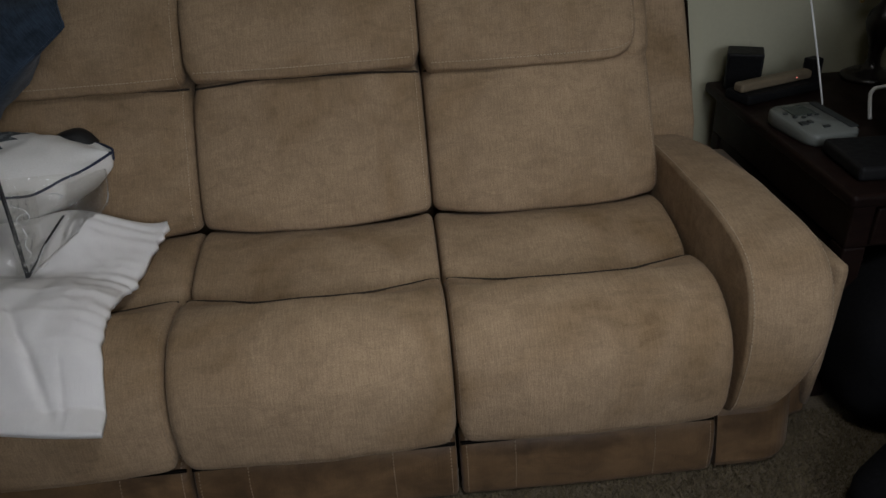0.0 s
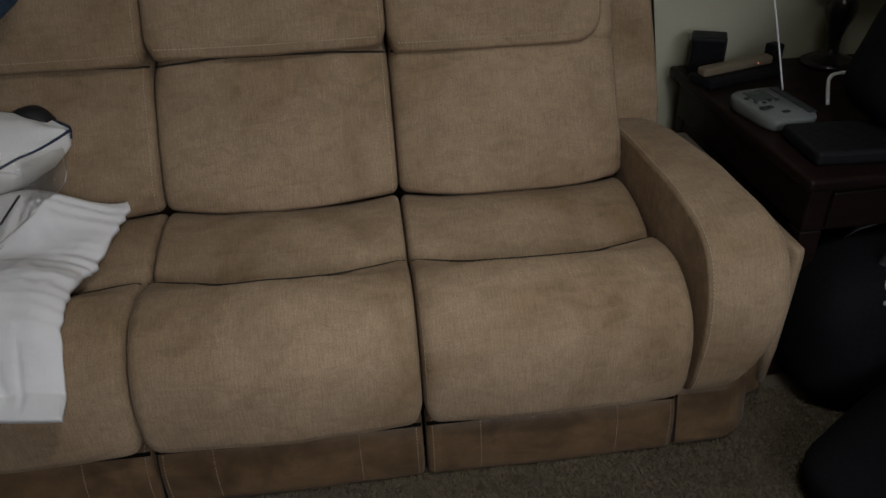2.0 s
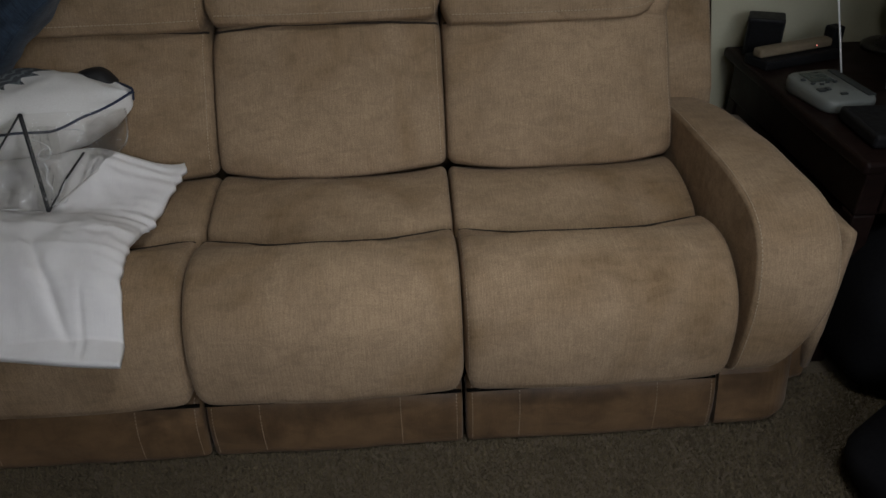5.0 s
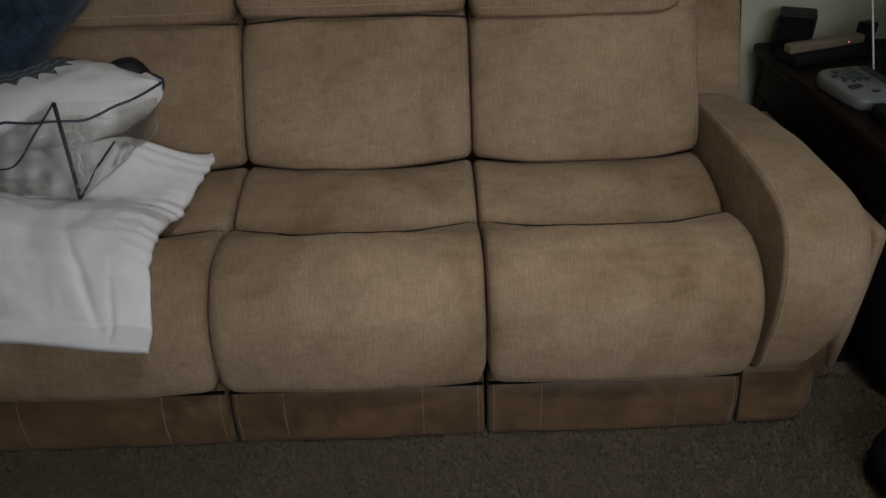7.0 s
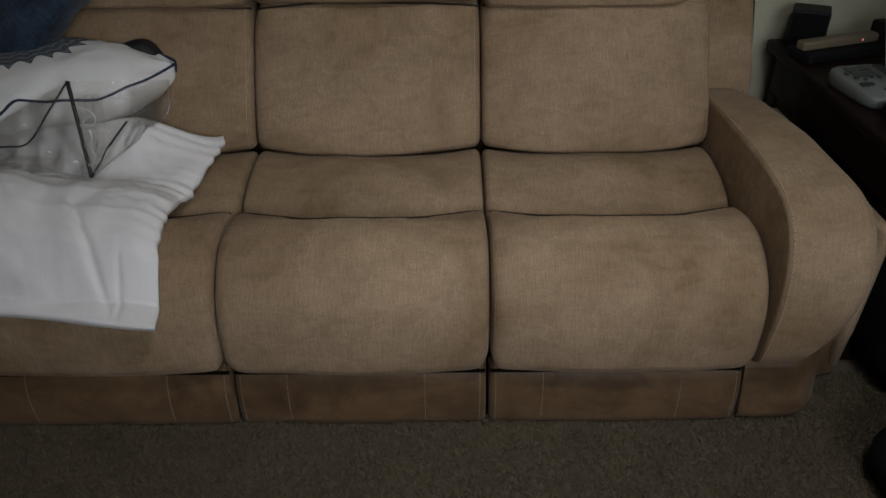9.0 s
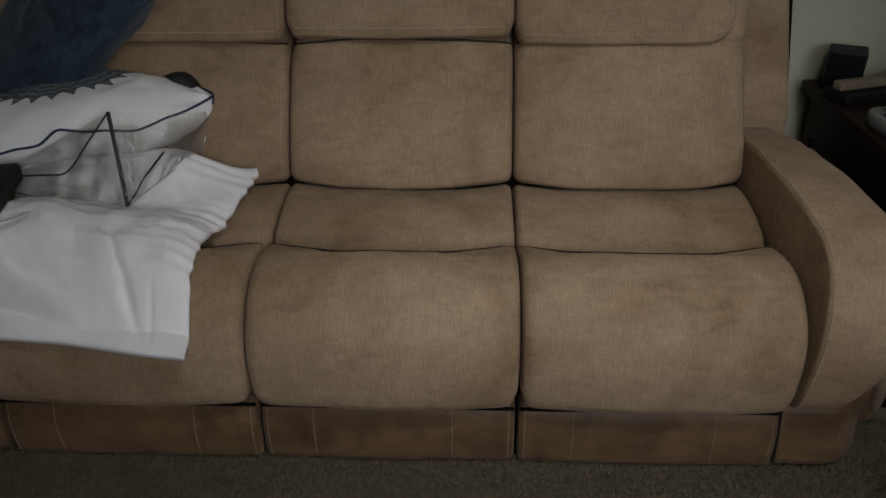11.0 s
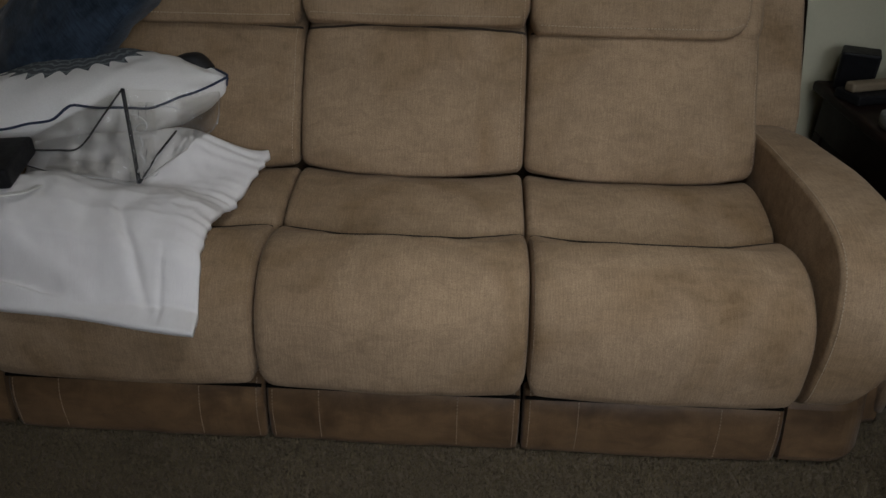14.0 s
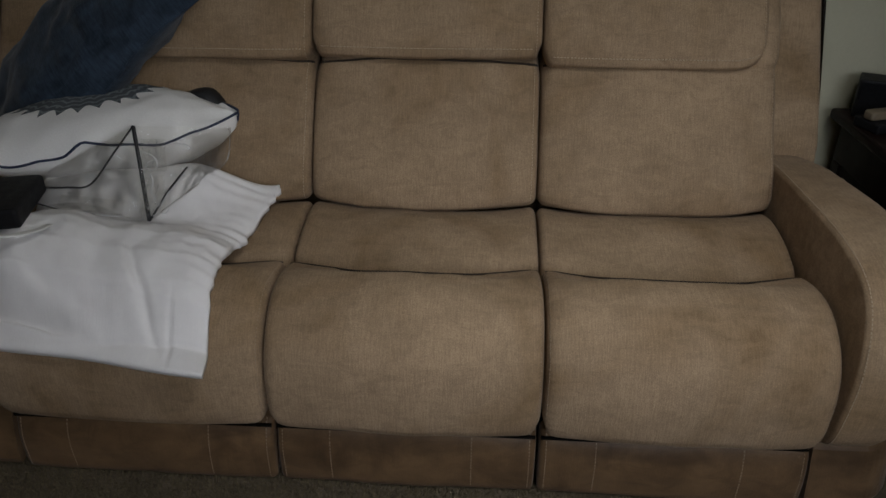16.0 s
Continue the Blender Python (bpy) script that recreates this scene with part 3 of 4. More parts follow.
def white_pillow():
    nu, nv = 110, 150
    V, F = [], []
    for side in (1, 0):
        for j in range(nv + 1):
            v = j / nv
            for i in range(nu + 1):
                u = i / nu
                # corner outline: u from the left to the ruched end, v from the front to the back
                xr = -0.672 + 0.034 * v ** 3 - 0.025 * math.sin(math.pi * v) - 0.006 * max(0.0, (v - 0.96) / 0.04) ** 2 + 0.0055 * math.sin(v * 78 + 7 * noise.noise(Vector((v * 5, 0.3, 0)))) * (0.6 + noise.noise(Vector((v * 7, 2.0, 0)))) * min(1, v * 2.5)
                xl = -1.235 + 0.06 * v
                yf = -0.102 + 0.078 * (1 - u) - 0.004 * math.sin(u * 9)
                yb = 0.452 - 0.10 * (1 - u)
                x = xl + (xr - xl) * u
                y = yf + (yb - yf) * v
                base = max(seat_height(y), 0.37) + 0.012
                base = 0.378 + (base - 0.378) * min(1.0, v * 5)
                fill = (1 - abs(2 * u - 1) ** 3.2) ** 0.8 * (1 - abs(2 * v - 1) ** 2.6) ** 0.75
                z = base + 0.004 + max(0.040 * ease((-0.90 - x) / 0.22) * ease(v * 2.8), 0.095 * ease((v - 0.66) / 0.34) * ease((0.99 - u) / 0.4))
                if side:
                    pleat = max(0.0, (u - 0.58) / 0.42) ** 1.6
                    folds = 0.0012 * pleat * (0.75 + 0.7 * noise.noise(Vector((v * 6, u * 3, 7.0)))) * math.sin(v * 104 + 12 * noise.noise(Vector((v * 5, u * 1.6, 0))) + 4 * u) * min(1.0, v * 2.2) * (1 - 0.6 * abs(2 * v - 1) ** 4)
                    wr = 0.009 * noise.noise(Vector((u * 3.2, v * 3.0, 1.3))) + 0.006 * noise.noise(Vector((u * 9, v * 6, 4.0))) + 0.0032 * noise.noise(Vector((u * 19 + v * 8, v * 14, 9.0)))
                    crease = -0.015 * math.exp(-((u - 0.69 - 0.55 * (0.30 - v)) / 0.022) ** 2) * math.exp(-((v - 0.20) / 0.14) ** 2)
                    crease += 0.004 * math.exp(-((u - 0.625 - 0.55 * (0.30 - v)) / 0.035) ** 2) * math.exp(-((v - 0.22) / 0.14) ** 2)
                    crease += 0.006 * math.sin(u * 26 + 9 * v) * math.exp(-((u - 0.3) / 0.2) ** 2) * math.exp(-((v - 0.35) / 0.25) ** 2)
                    low = -0.024 * math.exp(-((v - 0.085 + 0.10 * (u - 0.3)) / 0.016) ** 2) * ease((0.56 - u) / 0.2)
                    low += 0.018 * math.exp(-((v - 0.15 + 0.22 * (u - 0.3)) / 0.035) ** 2) * ease((0.60 - u) / 0.2)
                    low -= 0.010 * math.exp(-((v - 0.36 + 0.9 * (u - 0.36)) / 0.05) ** 2) * math.exp(-((u - 0.36) / 0.10) ** 2)
                    low -= 0.007 * math.exp(-((u - 0.86) / 0.010) ** 2) * ease((0.26 - v) / 0.12)
                    z += 0.048 * fill + (wr + crease + low) * min(1, fill * 2) + folds * min(1, fill * 3 + 0.15) + 0.006
                    z += 0.03 * v ** 6 * max(0, u - 0.5) * 2
                else:
                    z -= 0.006 - 0.03 * v ** 6 * max(0, u - 0.5) * 2
                V.append((x, y, z))
    n = (nu + 1) * (nv + 1)
    for j in range(nv):
        for i in range(nu):
            a = j * (nu + 1) + i
            q = (a, a + 1, a + nu + 2, a + nu + 1)
            F.append(q)
            F.append(tuple(n + k for k in q[::-1]))
    rim = list(range(nu + 1)) + [j * (nu + 1) + nu for j in range(1, nv + 1)] + [nv * (nu + 1) + i for i in range(nu - 1, -1, -1)] + [j * (nu + 1) for j in range(nv - 1, 0, -1)]
    for a, b in zip(rim, rim[1:] + rim[:1]):
        F.append((b, a, n + a, n + b))
    p = solid("pillow", V, F, WHITE_COTTON)
    tagged(p, "large white cotton pillow with a ruched end, slumped on the seat", "pillow", "pillows on the sofa")


white_pillow()


def pillow(name, m, a, b, h, material, label, seed=0.0, rumple=0.012, n=44, sag=0.0, ear=0.13, tip=0.0, belly=0.0, kink=0.0):
    """A square stuffed cushion with pinched corners; returns it and its rim points."""
    V, F = [], []
    rim = []
    for side in (1, -1):
        for j in range(n + 1):
            for i in range(n + 1):
                u, v = 2 * i / n - 1, 2 * j / n - 1
                fill = max(0.0, (1 - abs(u) ** 2.4)) ** 0.75 * max(0.0, (1 - abs(v) ** 2.4)) ** 0.75
                x = a * u * (1 - ear * (1 - v * v))
                y = b * v * (1 - ear * (1 - u * u))
                if tip:
                    y = -0.25 * b + (y + 0.25 * b) * (1 - tip * max(0.0, u) ** 2.6)
                w = noise.noise(Vector((x * 9 + seed, y * 9, side * 2.0))) + 0.4 * noise.noise(Vector((x * 24 + seed, y * 24, side)))
                th = h
                if belly and side < 0:
                    fill = max(0.0, (1 - abs(u) ** 3.0)) ** 0.5 * max(0.0, (1 - abs(v) ** 3.0)) ** 0.5
                    th = belly
                zr = 0.010 * math.sin(u * 6 + seed) * (abs(v) ** 3) + 0.010 * math.sin(v * 5 + seed) * (abs(u) ** 3) - sag * (u * u)
                if kink and v < 0:
                    zr -= (kink * ease((-0.16 - u) / 0.05) + 0.003 * math.sin(u * 17)) * v ** 8
                    x += (0.6 * kink * math.exp(-((u + 0.17) / 0.05) ** 2) - 0.5 * kink * math.exp(-((u + 0.23) / 0.04) ** 2)) * v ** 6
                V.append((x, y, zr + side * (th * fill * (1 - 0.35 * tip * max(0.0, u) ** 2) + 0.0015) + w * rumple * min(1, fill * 1.5)))
    N = (n + 1) ** 2
    for j in range(n):
        for i in range(n):
            q0 = j * (n + 1) + i
            q = (q0, q0 + 1, q0 + n + 2, q0 + n + 1)
            F.append(q)
            F.append(tuple(N + k for k in q[::-1]))
    ring = list(range(n + 1)) + [j * (n + 1) + n for j in range(1, n + 1)] + [n * (n + 1) + i for i in range(n - 1, -1, -1)] + [j * (n + 1) for j in range(n - 1, 0, -1)]
    for p, q in zip(ring, ring[1:] + ring[:1]):
        F.append((q, p, N + p, N + q))
    ob = solid(name, V, F, material)
    ob.matrix_world = m
    tagged(ob, label, "pillow", "pillows on the sofa")
    return ob, [V[k] for k in ring]


PRINT_M = pose(-1.060, 0.500, 0.678, 3, -3, 9)
printed, rim = pillow("throw_pillow", PRINT_M, 0.31, 0.16, 0.070, PRINTED, "white throw pillow with navy piping and navy medallion print", 2.0, 0.012, tip=0.97, ear=0.02, belly=0.115, kink=0.020, n=72)
cord("piping", rim[::4] + [rim[0]], 0.0032, NAVY_CORD, printed, "navy piping", per=3)
up_x = Vector((0.777, 0.10, 0.62)).normalized()
up_y = Vector((-0.55, 0.80, 0.25))
up_y = (up_y - up_x * up_y.dot(up_x)).normalized()
LEAN = Matrix((up_x, up_y, up_x.cross(up_y))).transposed().to_4x4()
navy, rim = pillow("throw_pillow", Matrix.Translation((-1.165, 0.685, 0.845)) @ LEAN, 0.37, 0.21, 0.10, NAVY, "navy chambray throw pillow leaning on the sofa back", 5.0, 0.016, ear=-0.10, n=56)
cord("edge_seam", rim[::2] + [rim[0]], 0.0030, NAVY, navy, "puckered navy seam", per=2)


def vinyl_bag():
    bag = tagged(empty("plastic_bag", (-1.0, 0.4, 0.6)), "clear vinyl pillow bag with black bound edges, half slipped off", "bag")
    inv = Matrix.Translation(-bag.location)
    P1, P2 = (-0.930, 0.335, 0.729), (-0.880, 0.220, 0.549)
    BL, TL = (-1.14, 0.245, 0.575), (-1.16, 0.30, 0.615)
    BR, TR = (-0.775, 0.43, 0.597), (-0.744, 0.43, 0.694)

    def sheet(name, c, seed, nu=72, nv=44, amp=0.012):
        c = [Vector(p) for p in c]
        V, F = [], []
        for j in range(nv + 1):
            for i in range(nu + 1):
                u, v = i / nu, j / nv
                p = (c[0] * (1 - u) + c[1] * u) * (1 - v) + (c[3] * (1 - u) + c[2] * u) * v
                w = min(1, 8 * min(u, 1 - u, v, 1 - v) + 0.15)
                k = noise.noise(Vector((u * 6 + seed, v * 4, seed))) + 0.8 * abs(noise.noise(Vector((u * 13 + seed, v * 9, 3.0)))) + 0.4 * abs(noise.noise(Vector((u * 31 + v * 9, v * 24 + seed, 6.0))))
                V.append(p + Vector((0.1, -0.8, 0.4)) * (k * amp * w))
        for j in range(nv):
            for i in range(nu):
                a = j * (nu + 1) + i
                F.append((a, a + 1, a + nu + 2, a + nu + 1))
        o = solid(name, V, F, FILM, bag)
        o.matrix_parent_inverse = inv
        return o

    sheet("film", [BL, P2, P1, TL], 1.0)
    sheet("film", [P2, BR, TR, P1], 4.0)
    # crumpled folds where the bag has slumped
    sheet("film", [(-0.900, 0.218, 0.556), (-0.845, 0.235, 0.562), (-0.850, 0.275, 0.640), (-0.905, 0.265, 0.630)], 9.0, 30, 40, 0.030)
    sheet("film", [(-0.905, 0.280, 0.640), (-0.850, 0.290, 0.640), (-0.860, 0.330, 0.700), (-0.910, 0.320, 0.705)], 12.0, 30, 30, 0.024)
    sheet("film", [(-1.10, 0.228, 0.566), (-0.94, 0.216, 0.558), (-0.94, 0.245, 0.585), (-1.09, 0.255, 0.592)], 15.0, 60, 16, 0.016)
    sheet("film", [(-0.83, 0.36, 0.60), (-0.757, 0.42, 0.61), (-0.742, 0.425, 0.70), (-0.82, 0.385, 0.685)], 19.0, 36, 36, 0.020)
    for pts, r in (([P1, (-0.908, 0.285, 0.645), P2], 0.0045), ([P1, (-0.985, 0.325, 0.666), (-1.055, 0.318, 0.589), (-1.11, 0.315, 0.581), (-1.165, 0.315, 0.579)], 0.0036),
                   ([P2, (-0.866, 0.25, 0.572), (-0.851, 0.28, 0.597), (-0.832, 0.355, 0.623)], 0.0030)):
        o = cord("binding", pts, r, BLACK_TAPE, bag, "black bound edge", flat=0.6)
        o.matrix_parent_inverse = inv
    for pts in ([(-1.16, 0.245, 0.575), (-1.06, 0.225, 0.562), (-0.96, 0.22, 0.558), P2], [P2, (-0.82, 0.34, 0.576), BR, (-0.752, 0.43, 0.64), TR]):
        o = cord("weld_seam", pts, 0.0022, FILM, bag, "clear welded vinyl edge")
        o.matrix_parent_inverse = inv
    # whitish cords along the creases paint the bright glints of the film
    for pts in ([(-0.902, 0.295, 0.685), (-0.875, 0.289, 0.676), (-0.864, 0.280, 0.662), (-0.874, 0.272, 0.649), (-0.891, 0.275, 0.654), (-0.884, 0.282, 0.665), (-0.868, 0.284, 0.669)],
                [(-0.880, 0.268, 0.643), (-0.872, 0.258, 0.627), (-0.876, 0.247, 0.611), (-0.865, 0.237, 0.595), (-0.880, 0.227, 0.578), (-0.864, 0.227, 0.578), (-0.852, 0.234, 0.589)],
                [(-0.856, 0.222, 0.571), (-0.849, 0.230, 0.584), (-0.837, 0.246, 0.608), (-0.829, 0.248, 0.611)],
                [(-1.042, 0.219, 0.567), (-1.007, 0.219, 0.566), (-0.983, 0.216, 0.562), (-0.941, 0.216, 0.561)],
                [(-0.836, 0.306, 0.703), (-0.818, 0.308, 0.699), (-0.804, 0.302, 0.701), (-0.791, 0.300, 0.694), (-0.800, 0.298, 0.690)],
                [(-0.872, 0.224, 0.560), (-0.858, 0.226, 0.566), (-0.846, 0.232, 0.563), (-0.838, 0.236, 0.572)]):
        o = cord("crease", pts, 0.0015, GLINT, bag, "crease in clear vinyl, its glint put in as white", n=6, flat=0.5)
        o.matrix_parent_inverse = inv
    o = cord("handle", [(-0.915, 0.59, 0.700), (-0.88, 0.585, 0.722), (-0.845, 0.58, 0.726), (-0.818, 0.57, 0.700)], 0.030, BLACK_TAPE, bag, "black strap handle", flat=0.5)
    o.matrix_parent_inverse = inv


vinyl_bag()
carton = tagged(empty("box", (-1.215, 0.30, 0.572)), "dark plastic box with a white label beside the pillows", "box")
part("body", box(-0.14, 0.125, -0.09, 0.10, -0.022, 0.022, 0.008, 3), BLACK_PLASTIC, carton)
part("paper_label", box(0.015, 0.048, 0.018, 0.050, 0.022, 0.0232), PAPER, carton, "small white paper label")
part("tag", box(0.010, 0.040, -0.060, -0.030, 0.022, 0.0232), PAPER, carton, "white tag")
carton.matrix_world = pose(-1.232, 0.150, 0.611, 0, 0, 14)
tagged(cord("strap", [(-1.20, 0.015, 0.607), (-1.13, 0.025, 0.605), (-1.075, 0.055, 0.597), (-1.052, 0.09, 0.590), (-1.05, 0.125, 0.584)], 0.009, WHITE_TAPE, flat=0.2), "white webbing strap lying on the white pillow", "strap")

# ---- end table ----
TX0, TX1, TY0, TY1, TZ = 0.884, 1.54, 0.165, 0.97, 0.60
table = tagged(empty("end_table", (1.2, 0.6, 0)), "dark cherry wood end table beside the sofa", "table")
t_inv = Matrix.Translation(-table.location)


def tpart(name, bm, material, label=""):
    o = part(name, bm, material, table, label)
    o.matrix_parent_inverse = t_inv
    return o


tpart("tabletop", box(TX0, TX1, TY0, TY1, TZ - 0.032, TZ, 0.010, 3), WOOD)
tpart("apron", box(TX0 + 0.03, TX1 - 0.03, TY0 + 0.03, TY1 - 0.03, TZ - 0.15, TZ - 0.032, 0.004), WOOD)
tpart("drawer_front", box(TX0 + 0.08, TX1 - 0.08, TY0 + 0.018, TY0 + 0.032, TZ - 0.14, TZ - 0.045, 0.005), WOOD)
for x in (TX0 + 0.036, TX1 - 0.052):
    tpart("side_panel", box(x, x + 0.016, TY0 + 0.085, TY1 - 0.085, 0.02, TZ - 0.15, 0.003), WOOD)
tpart("back_panel", box(TX0 + 0.085, TX1 - 0.085, TY1 - 0.06, TY1 - 0.044, 0.02, TZ - 0.15, 0.003), WOOD)
for x in (TX0 + 0.03, TX1 - 0.085):
    for y in (TY0 + 0.03, TY1 - 0.085):
        tpart("leg", box(x, x + 0.055, y, y + 0.055, 0, TZ - 0.15, 0.006), WOOD)
tpart("shelf", box(TX0 + 0.035, TX1 - 0.035, TY0 + 0.035, TY1 - 0.035, 0.16, 0.185, 0.005), WOOD)

spk = tagged(empty("speaker", (0.9, 0.8, TZ)), "small black box speaker on the end table", "speaker")
part("cabinet", box(-0.050, 0.050, -0.042, 0.045, 0, 0.108, 0.005), BLACK_PLASTIC, spk)
part("grille", box(-0.044, 0.044, -0.047, -0.042, 0.007, 0.101, 0.002), BLACK_FABRIC, spk)
spk.matrix_world = pose(0.968, 0.905, TZ, 0, 0, -24)

org = tagged(empty("desk_organiser", (1.05, 0.8, TZ)), "black desk organiser holding a tan handset", "organiser")
part("tray", box(-0.13, 0.14, -0.045, 0.05, 0, 0.028, 0.006), BLACK_PLASTIC, org)
part("holder", box(0.12, 0.16, -0.02, 0.02, 0.0, 0.085, 0.006), BLACK_PLASTIC, org)
org.matrix_world = pose(1.02, 0.815, TZ, 0, 0, 18)
hs = tagged(empty("handset", (1.05, 0.83, TZ + 0.03)), "tan cordless handset with a red light", "handset")
part("body", box(-0.131, 0.131, -0.018, 0.018, 0.0, 0.026, 0.008, 3), TAN_WOOD, hs)
led_m, nd, lk, b = mat("red_light", (0.9, 0.1, 0.05), 0.4)
b.inputs["Emission Color"].default_value, b.inputs["Emission Strength"].default_value = (1, 0.3, 0.25, 1), 0.8
part("indicator_light", box(0.066, 0.070, -0.020, -0.017, 0.011, 0.015, 0.001), led_m, hs)
hs.matrix_world = pose(1.018, 0.815, TZ + 0.029, 0, 0, 18)


def telephone():
    ph = tagged(empty("telephone", (1.03, 0.6, TZ)), "pale grey telephone base with a small screen on the table", "telephone")
    n = 40
    secs = []
    for z, k in ((0.0, 0.93), (0.006, 0.985), (0.018, 1.0), (0.026, 0.985), (0.031, 0.94)):
        s = []
        for i in range(n):
            a = 2 * math.pi * i / n
            c, d = math.cos(a), math.sin(a)
            e = 0.38
            x = math.copysign(abs(c) ** e, c) * 0.074 * k * (1.0 + 0.04 * d)
            y = math.copysign(abs(d) ** e, d) * 0.100 * k
            s.append((x, y, z + (0.012 * (y + 0.112) / 0.224 if z > 0.01 else 0)))
        secs.append(s)
    solid("base", [p for s in secs for p in s], tube_faces(5, n), GREY_PLASTIC, ph)
    tilt = pose(0, 0, 0.0385, 3.1, 0, 0)
    part("screen", box(-0.040, 0.022, 0.022, 0.078, -0.001, 0.0012, 0.0005, 1, m=tilt), SCREEN, ph, "grey display")
    for x, y, w, d in ((-0.060, 0.036, 0.012, 0.008), (-0.050, 0.010, 0.011, 0.007), (-0.030, 0.002, 0.010, 0.007), (-0.008, 0.010, 0.010, 0.007), (0.012, 0.008, 0.010, 0.007), (-0.058, -0.034, 0.020, 0.017), (-0.034, -0.030, 0.012, 0.014), (-0.016, -0.062, 0.018, 0.009)):
        part("button", box(x, x + w, y, y + d, -0.001, 0.0035, 0.0014, 2, m=tilt), DARK_KEY, ph, "dark button")
    part("handset_cradle", box(0.046, 0.068, -0.078, 0.084, -0.004, 0.0016, 0.0015, 2, m=tilt), DARK_KEY, ph, "dark handset cradle")
    ph.matrix_world = pose(0.982, 0.5255, TZ, 0, 0, 9)
    return ph


telephone()
tagged(cord("antenna", [(1.078, 0.652, TZ + 0.02), (1.052, 0.685, 0.755), (1.025, 0.72, 0.888), (0.975, 0.785, 1.13)], 0.0026, WHITE_PLASTIC), "thin white cable rising behind the telephone", "cable")


def table_lamp():
    lp = tagged(empty("table_lamp", (1.36, 0.86, TZ)), "dark turned wooden table lamp on the end table", "lamp")
    turned("lamp_base", [(0.0, 0.0), (0.080, 0.0), (0.082, 0.010), (0.066, 0.020), (0.034, 0.028), (0.022, 0.04), (0.018, 0.06), (0.020, 0.085), (0.028, 0.115), (0.039, 0.142), (0.045, 0.165), (0.043, 0.185), (0.033, 0.204), (0.021, 0.217), (0.017, 0.228), (0.022, 0.236), (0.018, 0.246), (0.012, 0.27), (0.012, 0.36)], 32, BLACK_WOOD, lp)
    for dx in (-0.079, 0.079):
        cord("pull_chain", [(dx, 0, 0.36), (dx, 0, 0.30), (dx, 0, 0.236)], 0.0012, BRASS, lp, "brass pull chain")
        turned("bead", [(0.0, 0.0), (0.005, 0.002), (0.007, 0.007), (0.005, 0.012), (0.0, 0.014)], 12, BRASS, lp, "brass bead", (dx, 0, 0.224))
    turned("shade", [(0.17, 0.36), (0.115, 0.58), (0.113, 0.58), (0.168, 0.36)], 40, CEIL, lp)
    lp.matrix_world = pose(1.355, 0.885, TZ)


table_lamp()
tagged(part("case", box(-0.245, 0.245, -0.088, 0.088, 0, 0.035, 0.01, 3, m=pose(1.178, 0.300, TZ + 0.001, 0, 0, -3)), BLACK_PLASTIC), "flat black case lying on the table", "case")
tagged(cord("wire_handle", [(1.158, 0.56, TZ + 0.005), (1.158, 0.58, TZ + 0.055), (1.163, 0.585, TZ + 0.074), (1.188, 0.59, TZ + 0.080), (1.30, 0.595, TZ + 0.082)], 0.005, WHITE_PLASTIC), "white coated wire handle of a file rack", "handle")


def soft_bag(name, m, sx, sy, sz, label, seed, slope=0.0, lean=0.0):
    bm = bmesh.new()
    bmesh.ops.create_uvsphere(bm, u_segments=40, v_segments=28, radius=1)
    for v in bm.verts:
        c = v.co
        e = 0.6
        p = Vector((math.copysign(abs(c.x) ** e, c.x) * sx, math.copysign(abs(c.y) ** e, c.y) * sy, math.copysign(abs(c.z) ** 0.7, c.z) * sz))
        p += c * 0.02 * noise.noise(p * 6 + Vector((seed, 0, 0)))
        p.z = max(p.z, -sz * 0.93)
        if slope:
            p.z = -sz * 0.93 + (p.z + sz * 0.93) * (1 - slope * max(0.0, min(1.0, (0.35 - p.x / sx) / 1.1)))
        p.x += lean * p.z
        v.co = p
    o = part(name, bm, BLACK_FABRIC, None, "", True)
    o.matrix_world = m @ Matrix.Translation((0, 0, sz * 0.93))
    for y in (-0.45, 0.45):
        cord("strap", [(-sx * 0.55, y * sy, sz * 0.75), (-sx * 0.5, y * sy * 0.8, sz * 1.05), (0, y * sy * 0.6, sz * 1.2), (sx * 0.5, y * sy * 0.8, sz * 1.05), (sx * 0.55, y * sy, sz * 0.75)] if not slope else
             [(-sx * 0.1, y * sy, sz * 0.1), (sx * 0.1, y * sy * 0.9, sz * 0.6), (sx * 0.4, y * sy * 0.7, sz * 0.98), (sx * 0.7, y * sy * 0.7, sz * 0.8)], 0.012, BLACK_TAPE, o, "black webbing strap", flat=0.3)
    return tagged(o, label, "bag", "black bags by the table")


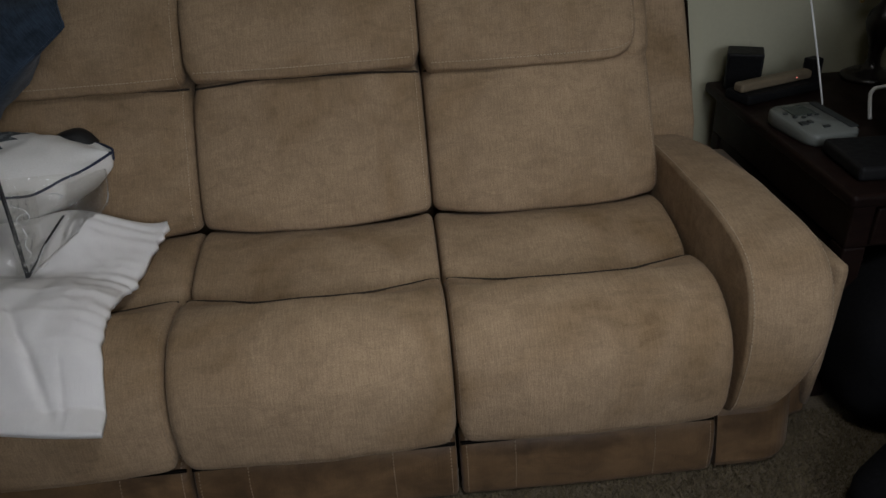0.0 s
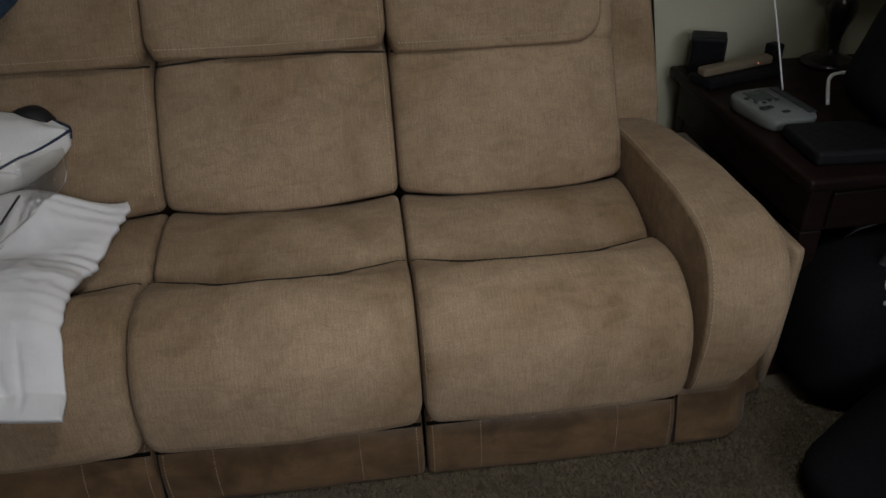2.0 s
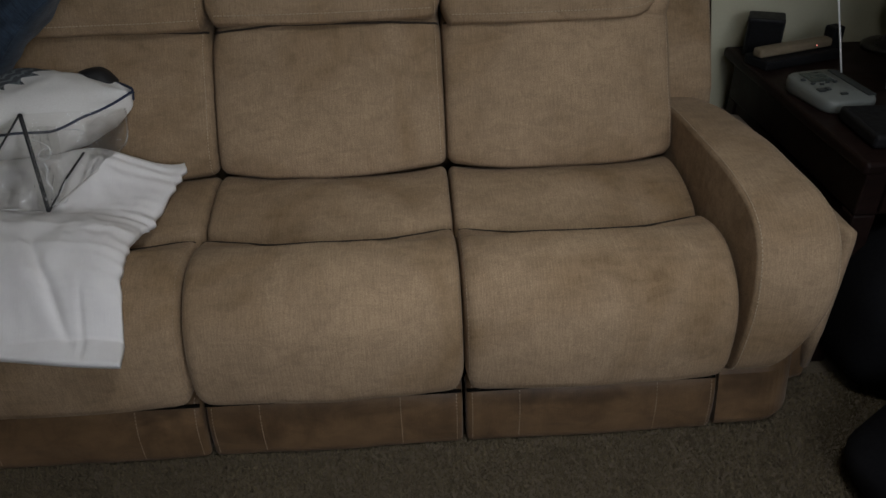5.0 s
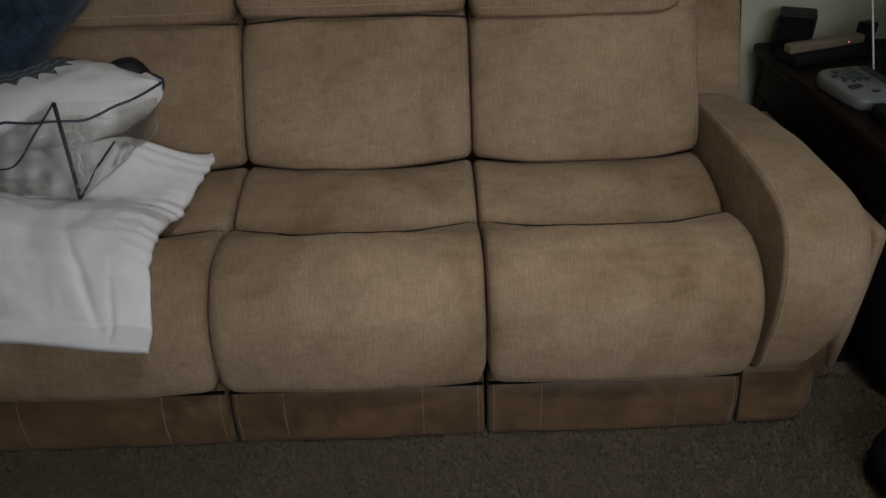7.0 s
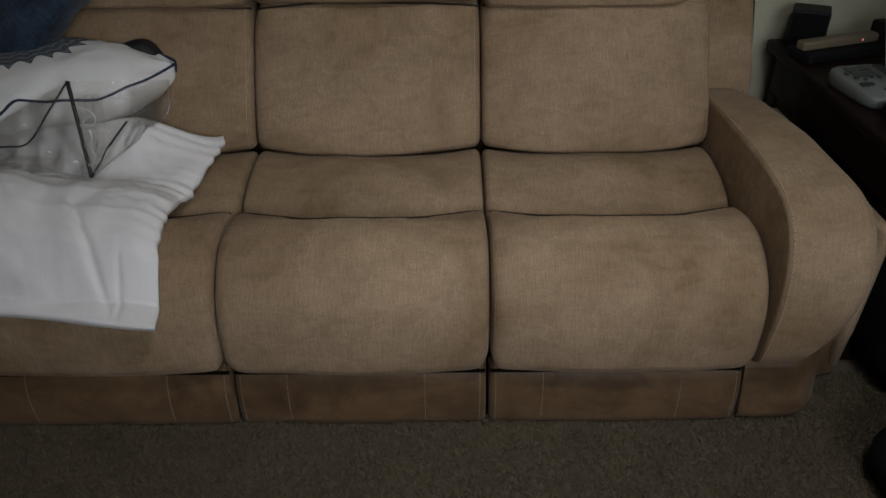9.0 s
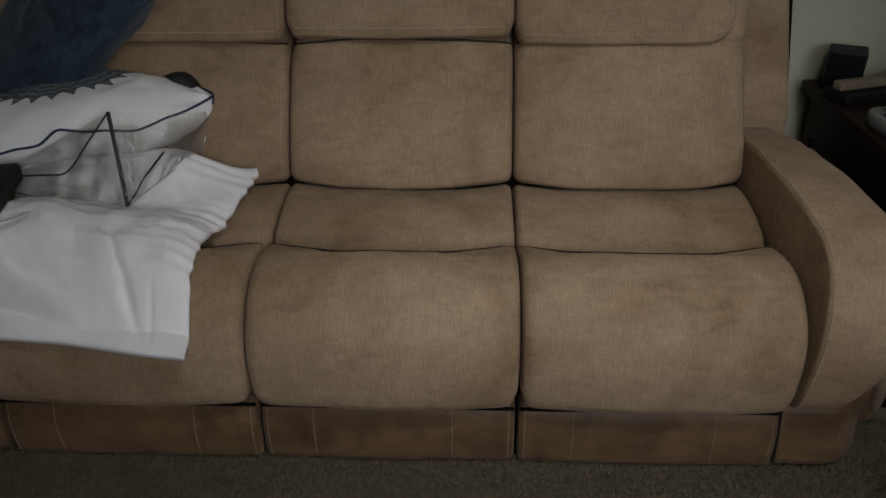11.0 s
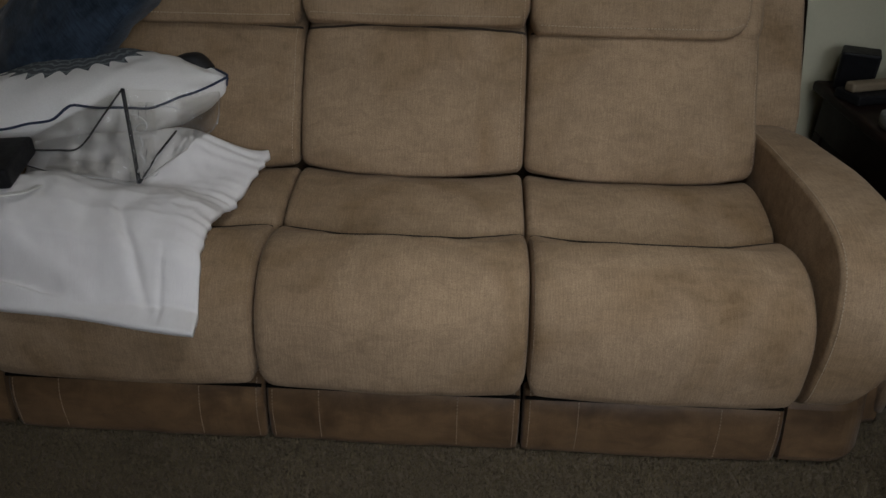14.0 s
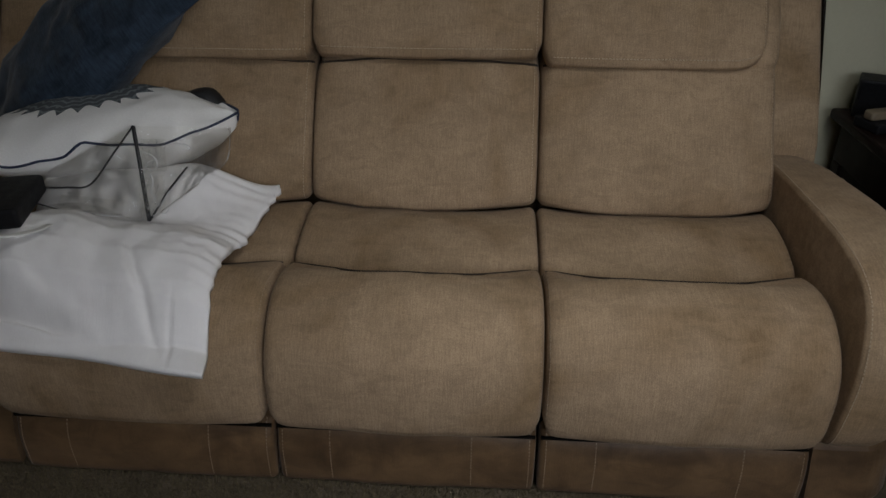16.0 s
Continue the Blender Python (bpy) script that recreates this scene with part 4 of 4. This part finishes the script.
soft_bag("tote_bag", pose(1.40, 0.38, TZ + 0.036, 0, 0, 0), 0.29, 0.15, 0.19, "black fabric bag standing on the end table", 3.0, lean=0.40)
duffel = soft_bag("duffel_bag", pose(1.24, 0.155, 0.0, 0, 0, 0), 0.33, 0.17, 0.22, "large black fabric bag standing under the table edge", 1.0)
tag_z = Vector((-0.25, -0.80, 0.54)).normalized()
tag_x = Vector((0, 0, 1)).cross(tag_z).normalized()
tag = part("label", box(-0.022, 0.022, -0.028, 0.028, -0.001, 0.002, 0.0006, 1), GREY_PLASTIC, duffel, "pale grey label")
tag.matrix_parent_inverse = duffel.matrix_world.inverted()
tag.matrix_basis = Matrix.Translation((1.060, 0.031, 0.374)) @ Matrix((tag_x, tag_z.cross(tag_x), tag_z)).transposed().to_4x4()
soft_bag("shoulder_bag", pose(1.19, -0.235, 0.0, 0, 0, 8), 0.38, 0.21, 0.25, "large black fabric bag slumped on the carpet", 7.0, 0.72)


# ---- carpet pile ----
def pile():
    rng = np.random.default_rng(4)
    n = 130000
    x = rng.uniform(-1.5, 1.3, n)
    y = -0.85 + 1.0 * rng.random(n) ** 0.8
    y = np.where(rng.random(n) < 0.12, rng.uniform(-1.3, -0.8, n), y)
    a = rng.uniform(0, 2 * np.pi, n)
    w = rng.uniform(0.0016, 0.0034, n)
    h = rng.uniform(0.006, 0.011, n)
    lx, ly = rng.normal(0, 0.005, n), rng.normal(0, 0.005, n)
    V = np.zeros((n, 4, 3))
    for k in range(3):
        V[:, k, 0], V[:, k, 1], V[:, k, 2] = x + w * np.cos(a + k * 2.094), y + w * np.sin(a + k * 2.094), -0.002
    V[:, 3, 0], V[:, 3, 1], V[:, 3, 2] = x + lx, y + ly, h
    i = np.arange(n)[:, None] * 4
    F = np.concatenate([i + np.array([0, 1, 3]), i + np.array([1, 2, 3]), i + np.array([2, 0, 3])], 0)
    me = bpy.data.meshes.new("carpet_pile")
    me.from_pydata(V.reshape(-1, 3).tolist(), [], F.tolist())
    me.materials.append(PILE)
    o = new("carpet_pile", me)
    o.parent = floor
    tagged(o, "short brown twisted carpet tufts", kind="stuff")


pile()
